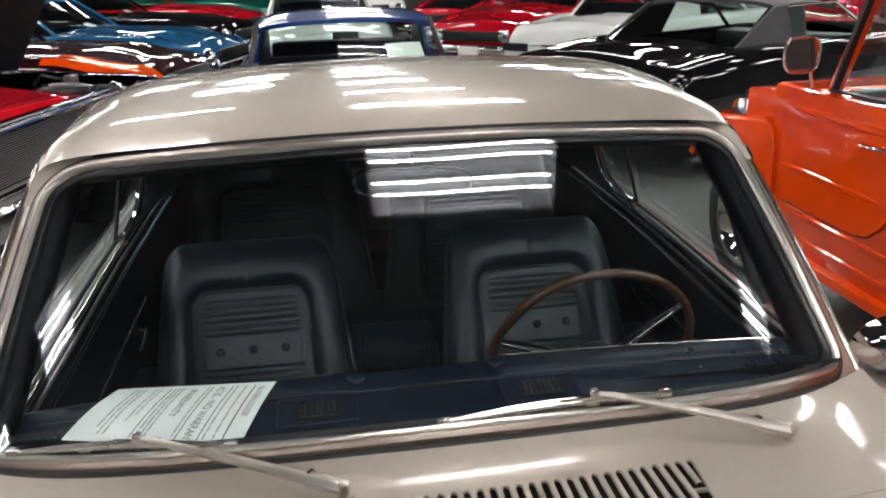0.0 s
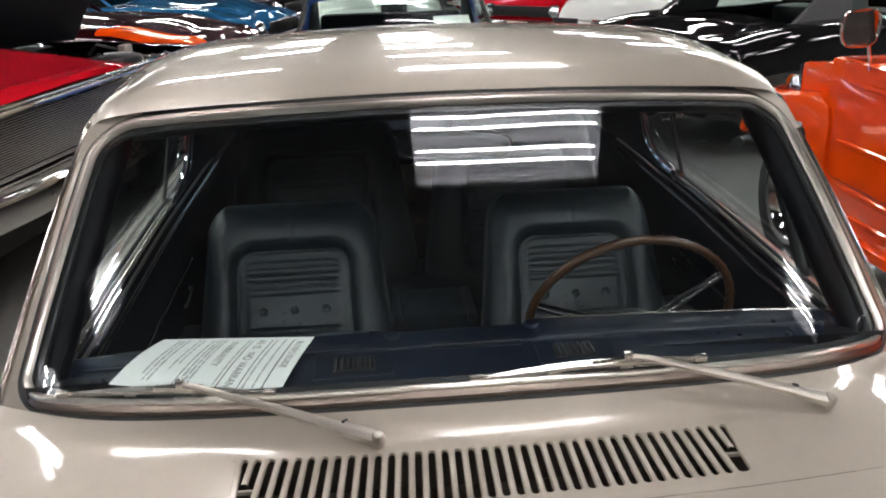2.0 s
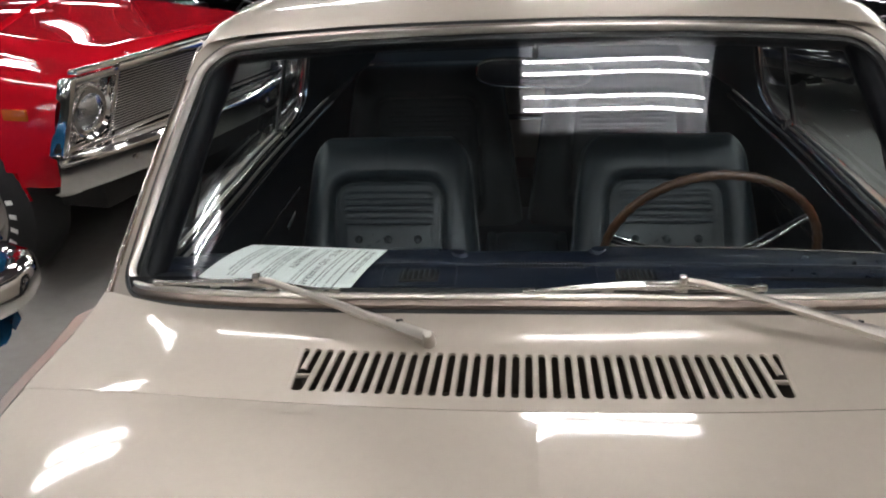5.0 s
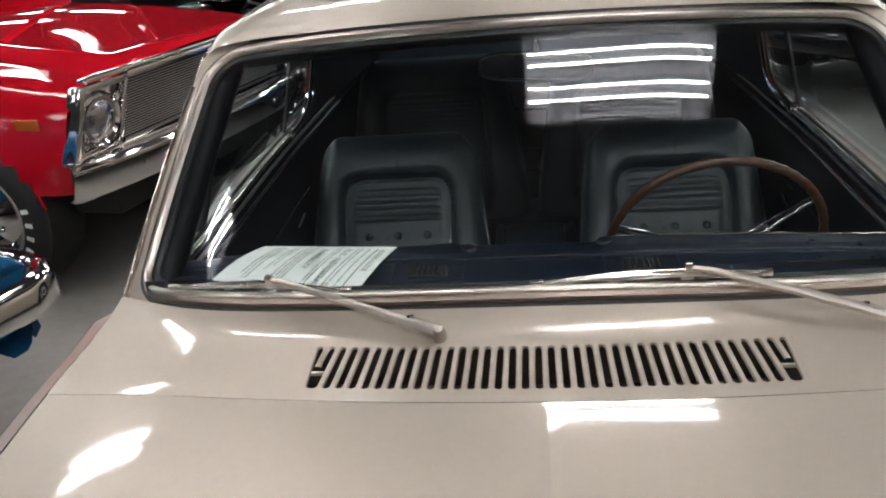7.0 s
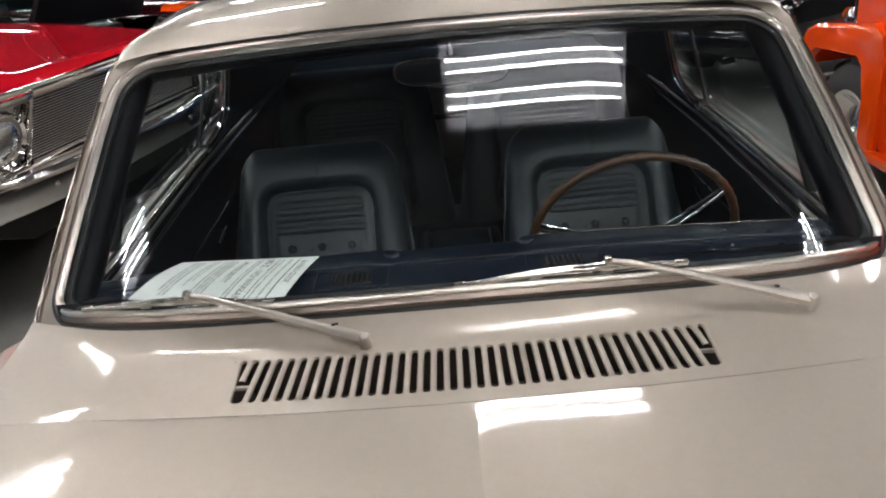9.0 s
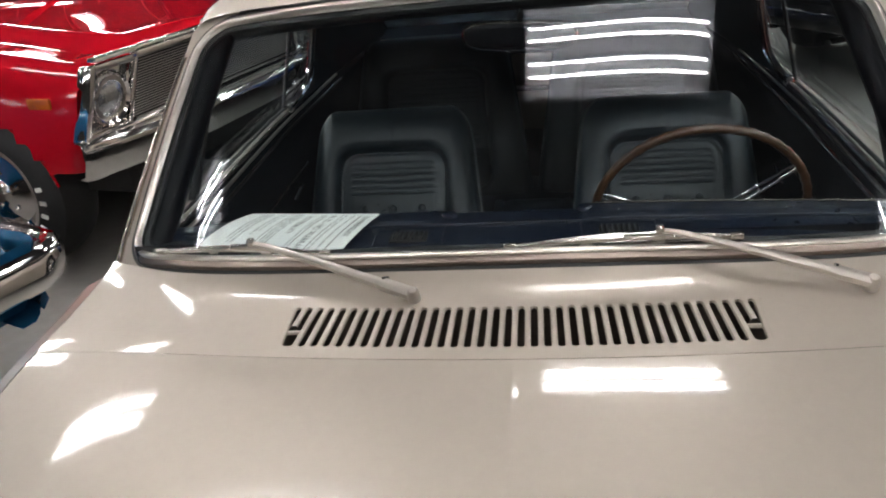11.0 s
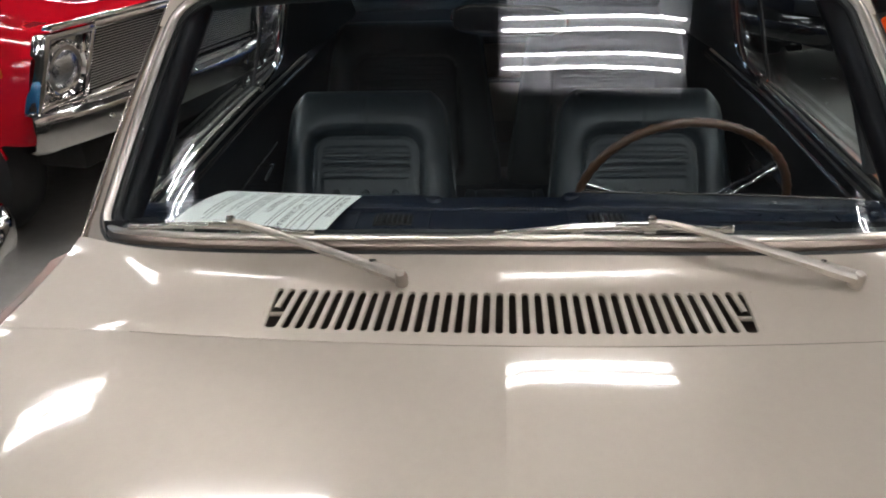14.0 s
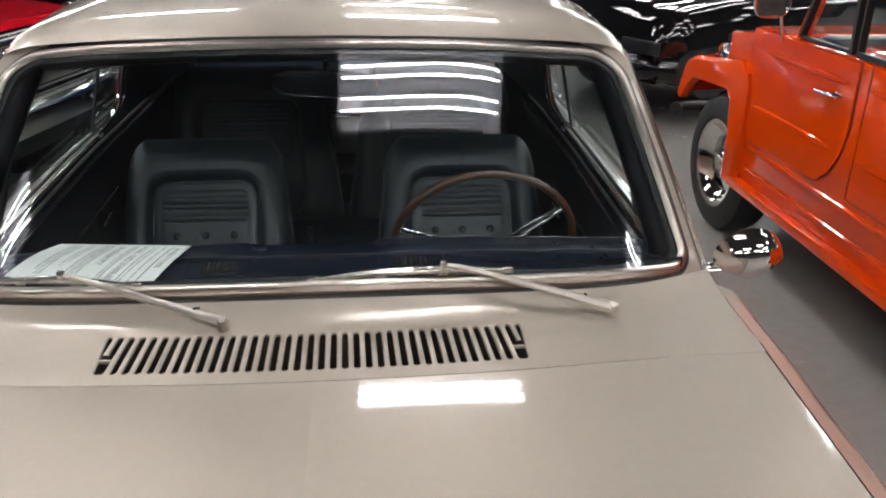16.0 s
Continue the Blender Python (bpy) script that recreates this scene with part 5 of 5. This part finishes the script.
bu = Geo().grid(bumper, 80, 28).ob("front_bumper", CHROME, truck, "chrome wrap-round front bumper", smooth=60)
for x in (-0.72, -0.35, 0.35, 0.72):
    Geo().lathe([(0, 0.008), (0.010, 0.006), (0.014, 0)], 12, Matrix.Translation((x, -0.08 + 0.12 * abs(x / 1.06) ** 3 - 0.024, 0.60)) @ pose(0, 0, 0, 90, 0, 0)).ob("bumper_bolt", CHROME, bu)
Geo().box((0, 0.05, 0.655), (1.8, 0.10, 0.03), 0.01).ob("valance", PAINT_BLACK, truck)
Geo().box((0, 2.3, 0.42), (1.5, 4.4, 0.12), 0.02).ob("chassis", CAVITY, truck)
Geo().box((0, 0.8, 0.62), (1.5, 1.3, 0.4), 0.02).ob("engine_bay", CAVITY, truck)
cab = Geo().box((0, 2.22, 0.78), (1.92, 1.26, 0.84), 0.05).ob("cab", PAINT_RED, truck)
Geo().slab(lambda u, v: Vector((mix(-0.78, 0.78, u), mix(1.98, 2.78, v), 1.74 + 0.04 * math.sin(math.pi * u))), 10, 8, (0, 0, -0.04)).ob("cab_roof", PAINT_RED, truck)
for sx in (-1, 1):
    Geo().rod([(sx * 0.88, 1.62, 1.18), (sx * 0.76, 2.02, 1.73)], 0.03, 8).ob("cab_pillar", PAINT_RED, truck)
    Geo().rod([(sx * 0.90, 2.82, 1.18), (sx * 0.76, 2.78, 1.73)], 0.06, 8).ob("cab_pillar", PAINT_RED, truck)
Geo().grid(lambda u, v: Vector((mix(-0.86, 0.86, u) * mix(1, 0.87, v), mix(1.62, 2.01, v), mix(1.17, 1.72, v))), 4, 4).ob("windshield_pane", SIDE_GLASS, truck, out=(0, -1, 0.5))
bed = Geo()
for c, s in (((-0.93, 4.0, 0.85), (0.10, 2.2, 0.55)), ((0.93, 4.0, 0.85), (0.10, 2.2, 0.55)), ((0, 5.08, 0.85), (1.9, 0.08, 0.55)), ((0, 2.94, 0.85), (1.9, 0.06, 0.55)), ((0, 4.0, 0.62), (1.8, 2.1, 0.06))):
    bed.box(c, s, 0.03)
bed.ob("load_bed", PAINT_RED, truck)


# ---- the other cars ----
def classic(label, m, paint, roof_paint=None, hood_up=False, stripe=None, wide=1.84, low=0.0, name="classic_car", lamps=2, plate=False, fin=0.0, stripe_u=(-0.117, 0.117), stripe_v=(0.03, 0.34), roof_stripe=None, sail=0.0, tail=RED_LENS, pillar=None, tall=0.0, bumper_z=0.45, bumper_r=0.055, wrap=0.0, sunk=0.0, exhaust=None, bumper_paint=CHROME):
    """A classic two-door car, nose towards -y, its middle on the floor at the origin."""
    c = thing(name, label, "car", m, "parked cars")
    hw = wide / 2

    def top(y):
        return along([(-2.42, 0.67), (-2.2, 0.76), (-1.5, 0.855), (-0.70, 0.90), (0.9, 0.91), (1.6, 0.90 + fin), (2.2, 0.87 + fin), (2.4, 0.80)], y) - low

    def half(y):
        return hw * along([(-2.42, 0.88), (-2.0, 0.97), (-1.0, 1.0), (1.5, 1.0), (2.1, 0.96), (2.4, 0.88)], y)

    def skin(u, v):
        y = mix(-2.42, 2.4, v)
        a = 2 * u - 1
        t = abs(a)
        w, zt = half(y), top(y)
        hips = 0.03 * math.exp(-((y - 1.3) / 0.5) ** 2) + 0.02 * math.exp(-((y + 1.4) / 0.5) ** 2)
        sec = [(0, zt + 0.055), (0.2 * w, zt + 0.052), (0.42 * w, zt + 0.034), (0.62 * w, zt + 0.008), (0.80 * w, zt + 0.004 + hips), (0.90 * w, zt - 0.015 + hips), (0.955 * w, zt - 0.07), (0.985 * w, zt - 0.17), (w, zt - 0.28), (0.975 * w, 0.44), (0.94 * w, 0.30), (0.86 * w, 0.21)]
        q = t * 11
        i = min(int(q), 10)
        x, z = mix(sec[i][0], sec[i + 1][0], q - i), mix(sec[i][1], sec[i + 1][1], q - i)
        end = min(1, min(y + 2.42, 2.4 - y) / 0.10)
        z = mix(0.52, z, math.sqrt(max(0, 1 - (1 - end) ** 2)) * 0.5 + 0.5)
        z = max(z, mix(0.21, 0.40, step(-1.95, -2.3, y)), mix(0.21, 0.40, step(1.75, 2.3, y)))
        return Vector((math.copysign(x, a), y, z))

    axles = (-1.42, 1.32)

    def hole(u, v):
        p = skin(u, v)
        if any((p.y - ay) ** 2 + (p.z - 0.32) ** 2 < 0.355 ** 2 and abs(p.x) > 0.7 * hw for ay in axles):
            return True
        if -0.58 < p.y < 1.30 and abs(p.x) < 0.76 * hw and p.z > 0.6:
            return True
        return hood_up and -2.15 < p.y < -0.75 and abs(p.x) < 0.74 * hw and p.z > 0.6

    body = Geo().grid(skin, 60, 110, skip=hole).grid(lambda u, v: Vector((mix(-0.88, 0.88, u) * hw, mix(-2.42, -2.30, v), mix(0.66 - low, 0.38, v))), 12, 3).grid(lambda u, v: Vector((mix(-0.88, 0.88, u) * hw, 2.4, mix(0.66 - low, 0.40, v))), 6, 3).ob("body", paint, c, smooth=60)
    rp = roof_paint or paint
    zr = 1.27 - low + tall

    def roof_fn(u, v):
        a = 2 * u - 1
        y = mix(0.0 - 0.05 * (1 - a * a), 0.82, v)
        return Vector((a * 0.645 * hw / 0.92 * 0.98, y, zr + 0.065 * math.sin(math.pi * (0.05 + 0.75 * v)) - 0.03 * a * a - 0.03 * a ** 8))

    ro = Geo().slab(roof_fn, 20, 12, (0, 0, -0.03)).ob("roof", rp, c)
    if roof_stripe:
        Geo().grid(lambda u, v: roof_fn(mix(0.40, 0.74, u), mix(0.01, 0.98, v)) + Vector((0, 0, 0.004)), 8, 12).ob("roof_stripe", roof_stripe, ro)
    zb = 0.905 - low
    Geo().grid(lambda u, v: Vector((mix(-0.72, 0.72, u) * hw / 0.92 * mix(1, 0.87, v), mix(-0.64 + 0.12 * (2 * u - 1) ** 2, 0.0 - 0.04 * (1 - (2 * u - 1) ** 2), v), mix(zb, zr, v) - 0.03 * (2 * u - 1) ** 2)), 14, 6).ob("windshield", CAR_GLASS, c, smooth=180, out=(0, -1, 1))
    Geo().grid(lambda u, v: Vector((mix(-0.60, 0.60, u) * hw / 0.92 * mix(0.95, 1.05, v), mix(0.82, 1.32, v), mix(zr, zb, v) - 0.02 * (2 * u - 1) ** 2)), 10, 6).ob("rear_window", CAR_GLASS, c, smooth=180, out=(0, 1, 1))
    for sx in (-1, 1):
        k = hw / 0.92
        Geo().rod([(sx * 0.725 * k, -0.54, zb - 0.01), (sx * 0.66 * k, -0.25, mix(zb, zr, 0.55)), (sx * 0.635 * k, 0.0, zr - 0.01)], 0.019, 8).ob("windshield_pillar", CHROME if roof_paint else pillar or rp, c)
        Geo().slab(lambda u, v: Vector((sx * mix(0.635, mix(0.735, 0.66, u), v) * k, mix(mix(0.66 - sail, 0.84, u), mix(0.72 - sail, 1.36, u), v), mix(zr - 0.01, zb, v))), 6, 6, (-sx * 0.03, 0, 0)).ob("sail_panel", rp, c)
        Geo().slab(lambda u, v: Vector((sx * (mix(0.635, mix(0.735, 0.66, u), v) * k - 0.036), mix(mix(0.67 - sail, 0.83, u), mix(0.73 - sail, 1.34, u), v), mix(zr - 0.03, zb, v))), 4, 4, (-sx * 0.004, 0, 0)).ob("inner_trim", DARK_TRIM, c)
        if roof_paint:
            Geo().rod([(sx * mix(0.575, 0.632, t / 6) * k, mix(0.825, 1.325, t / 6), mix(zr, zb, t / 6) - 0.012) for t in range(7)], 0.011, 8).ob("window_moulding", CHROME, c)
        Geo().grid(lambda u, v: Vector((sx * mix(0.735, 0.64, v) * k, mix(mix(-0.52, 0.0, v), 0.70, u), mix(zb - 0.01, zr - 0.02, v))), 6, 4).ob("side_glass", CAR_GLASS, c, smooth=180, out=(sx, 0, 0))
        Geo().rod([(sx * 0.74 * k, -0.52 + 1.2 * q / 8, zb - 0.005) for q in range(9)], 0.008, 6).ob("belt_moulding", CHROME, c)
        Geo().rod([(sx * 0.64 * k, 0.0 + 0.7 * q / 8, zr - 0.012) for q in range(9)], 0.008, 6).ob("drip_moulding", CHROME, c)
        for ay in axles:
            wheel(c, sx * (hw - 0.13), ay, sx, 0.325, 0.21)
        for q in range(lamps // 2):
            lx = sx * hw * (0.74 - 0.22 * q)
            Geo().lathe([(0.0, 0.03), (0.05, 0.024), (0.072, 0.008), (0.078, 0.012), (0.088, 0.0), (0.088, -0.05)], 24, Matrix.Translation((lx, -2.43, 0.62 - low)) @ pose(0, 0, 0, 90, 0, 0)).ob("headlamp", LENS, c, "round headlamp in a chrome ring")
        Geo().box((sx * hw * 0.70, 2.41, 0.64 - low), (0.34, 0.03, 0.09), 0.01).ob("tail_lamp", tail, c)
    Geo().box((0, -2.435, 0.62 - low), (hw * 1.0, 0.03, 0.13), 0.01).ob("grille", GRILLE_DARK, c)
    for y, s in ((-2.46, 1), (2.44, -1)):
        line = [(hw * 0.98 * (k / 8 - 1), y + s * 0.14 * abs(k / 8 - 1) ** 4, bumper_z) for k in range(17)]
        if wrap:
            # the ends run on round the corners
            line = [(sx * hw * a, y + s * b, bumper_z) for sx, ab in ((-1, ((1.03, wrap), (1.03, 0.24), (1.01, 0.13), (0.95, 0.06), (0.85, 0.025))), (1, ((0.85, 0.025), (0.95, 0.06), (1.01, 0.13), (1.03, 0.24), (1.03, wrap)))) for a, b in ab]
        Geo().sweep(line, ring(bumper_r, 12, 0.6, 1.0), (0, 0, 1)).ob("bumper", bumper_paint, c)
    if exhaust:
        tip = Geo().lathe([(0.030, 0.0), (0.034, 0.004), (0.034, 0.14), (0.028, 0.14), (0.028, 0.02)], 20, Matrix.Translation((exhaust, 2.34, 0.32)) @ pose(0, 0, 0, 90, 0, 0)).ob("exhaust_tip", CHROME, c)
        Geo().rod([(0, 0, 0), (0, -0.45, 0.02), (0.02, -0.9, -0.01)], 0.022, 10, m=Matrix.Translation((exhaust, 2.24, 0.32))).ob("exhaust_pipe", SATIN, tip)
    if plate:
        Geo().box((0, -2.52, 0.42), (0.30, 0.012, 0.15), 0.004).ob("front_plate", PAPER, c)
    Geo().box((0, -0.2, 0.25), (hw * 1.6, 3.7, 0.06), 0.01).ob("underbody", CAVITY, c)
    Geo().box((0, 0.35, 0.50), (hw * 1.5, 1.8, 0.04), 0.01).ob("cabin_floor", CARPET, c)
    Geo().box((0, -0.42, 0.80 - low), (hw * 1.46, 0.34, 0.18), 0.05).ob("dashboard", DARK_TRIM, c)
    for x in (-0.36, 0.36):
        Geo().box((x, 0.42, 0.73 - low - sunk), (0.64, 0.14, 0.52), 0.05, Matrix.Translation((x, 0.42, 0.78)) @ pose(0, 0, 0, -14, 0, 0) @ Matrix.Translation((-x, -0.42, -0.78))).ob("front_seat", VINYL_DOOR, c)
    Geo().box((0, 1.02, 0.79 - low - sunk), (hw * 1.3, 0.16, 0.54), 0.05).ob("rear_seat", VINYL_DOOR, c)
    Geo().box((0, -0.12, 1.185 - low), (0.20, 0.02, 0.06), 0.008).ob("interior_mirror", DARK_TRIM, c)
    if stripe:
        Geo().grid(lambda u, v: skin(0.5 + mix(stripe_u[0], stripe_u[1], u), mix(stripe_v[0], stripe_v[1], v)) + Vector((0, 0, 0.003)), 8, 30).ob("stripe", stripe, c)
    if hood_up:
        k = 0.72 * hw
        Geo().slab(lambda u, v: Vector((mix(-k, k, u), -0.74 + mix(0.0, -0.38, v), 0.92 - low + mix(0, 0.60, v) + 0.04 * math.sin(math.pi * u))), 10, 12, (0, 0.03, 0.012)).ob("raised_hood", GARNISH, c, "raised hood seen from below")
        Geo().box((0, -1.45, 0.58), (1.28, 1.4, 0.10), 0.02).ob("engine_tray", CAVITY, c)
        en = Geo().box((0, -1.40, 0.72), (0.52, 0.62, 0.18), 0.03).ob("engine", GRILLE_DARK, c, "engine with chrome covers")
        for sx in (-1, 1):
            Geo().box((sx * 0.22, -1.40, 0.82), (0.14, 0.52, 0.09), 0.03).ob("valve_cover", CHROME, en)
            Geo().rod([(sx * 0.5, -2.0, 0.75), (sx * 0.45, -1.7, 0.80), (sx * 0.25, -1.6, 0.82)], 0.02, 8).ob("hose", RUBBER, en)
        Geo().lathe([(0, 0.05), (0.10, 0.046), (0.15, 0.03), (0.16, 0.0), (0.15, -0.03)], 28, Matrix.Translation((0, -1.42, 0.86))).ob("air_cleaner", GRILLE_DARK, en)
        rnd = random.Random(5)
        for q in range(26):
            x, y, z = rnd.uniform(-0.55, 0.55), rnd.uniform(-2.05, -0.85), rnd.uniform(0.74, 0.88)
            if q % 3 == 0:
                Geo().lathe([(0, 0.02), (0.02, 0.018), (0.03, 0.008), (0.032, -0.03), (0.028, -0.05)], 14, Matrix.Translation((x, y, z))).ob("filler_cap", CHROME, en)
            elif q % 3 == 1:
                Geo().rod([(x, y, z), (x + rnd.uniform(-0.1, 0.1), y + 0.10, z + 0.05), (x + rnd.uniform(-0.2, 0.2), y + 0.22, z - 0.03)], 0.011, 8).ob("hose", rnd.choice((RUBBER, CHROME)), en)
            else:
                Geo().box((x, y, z), (rnd.uniform(0.04, 0.12), rnd.uniform(0.04, 0.10), 0.06), 0.012).ob("bracket", rnd.choice((CHROME, SATIN, GRILLE_DARK)), en)
        Geo().box((0, -2.08, 0.72), (0.9, 0.06, 0.24), 0.01).ob("radiator", SATIN, en)
    return c


def heading(x, y, deg):
    return pose(x, y, 0, 0, 0, deg)


classic("royal blue coupe with a white stripe parked nose-on behind", heading(0.06, 6.82, 0), PAINT_ROYAL, stripe=PAINT_WHITE, low=0.12, wide=1.96, tall=0.025, roof_stripe=PAINT_WHITE, pillar=RUBBER)
classic("white coupe parked nose-on behind the blue one", heading(-0.1, 12.2, 0), PAINT_WHITE)
classic("black coupe with a grey vinyl roof and chrome window trim", heading(3.78, 7.15, 118), PAINT_BLACK, VINYL_TOP, sail=0.20, tail=GRILLE_DARK, tall=-0.07, bumper_z=0.50, bumper_r=0.085, sunk=0.24, exhaust=-0.36, bumper_paint=PAINT_BLACK)
classic("white coupe seen over its trunk lid", heading(4.35, 10.35, 128), PAINT_WHITE, tail=GRILLE_DARK)
classic("glossy red muscle car with twin headlamps and chrome bumper", heading(3.43, 13.0, -40), PAINT_RED, lamps=4, plate=True)
classic("bright red coupe with black hood stripes", heading(3.5, 16.7, -40), PAINT_RED, stripe=PAINT_BLACK)
classic("dark red coupe in the far row", heading(7.4, 12.2, -40), PAINT_RED)
classic("black coupe with its hood raised and engine showing", heading(-3.2, 6.12, 78), PAINT_BLACK, hood_up=True)
classic("dark maroon coupe with an orange band along its fender", heading(-3.75, 9.05, 74), PAINT_MAROON, stripe=PAINT_ORANGE, stripe_u=(-0.25, -0.12), stripe_v=(0.004, 0.20))
classic("metallic blue coupe with a long hood", heading(-3.55, 11.5, 74), PAINT_BLUE, low=0.03)
classic("black coupe with chrome headlamps in the far row", heading(-3.6, 14.1, 74), PAINT_BLACK)
classic("red coupe in the far row", heading(-3.6, 16.8, 74), PAINT_RED)
classic("green coupe at the end of the row", heading(-2.8, 20.0, 60), PAINT_GREEN)
classic("white coupe at the end of the hall", heading(1.0, 21.4, 0), PAINT_WHITE)
classic("metallic blue coupe with a rounded chrome bumper", heading(-4.02, 2.15, 71), PAINT_BLUE, lamps=0, low=0.02, wide=1.80, bumper_z=0.55, bumper_r=0.066, wrap=0.5)
# notices behind the windshields, each lying on its car's dashboard
for x, y, deg, side, low in ((-3.75, 9.05, 74, 0.30, 0.0), (-3.55, 11.5, 74, 0.30, 0.03), (-3.6, 14.1, 74, 0.30, 0.0)):
    s = Geo().slab(lambda u, v: Vector((mix(-0.13, 0.13, u), mix(-0.10, 0.10, v), 0.008 * math.sin(math.pi * u))), 6, 6, (0, 0, -0.0008)).ob("dealer_notice", PAPER, m=heading(x, y, deg) @ pose(side, -0.44, 0.935 - low, 22, 0, 15))
    tagged(s, "white notice sheet behind a parked car's windshield", "paper", "windshield notices")
s = Geo().slab(lambda u, v: Vector((mix(-0.14, 0.14, u), mix(-0.10, 0.10, v), 0.004 * math.sin(math.pi * u))), 6, 6, (0, 0, -0.0008)).ob("dealer_notice", PAPER, m=heading(0.06, 6.82, 0) @ pose(0.44, -0.318, 0.945, 36, 0, 8))
tagged(s, "white notice sheet tucked inside the blue coupe's windshield", "paper", "windshield notices")
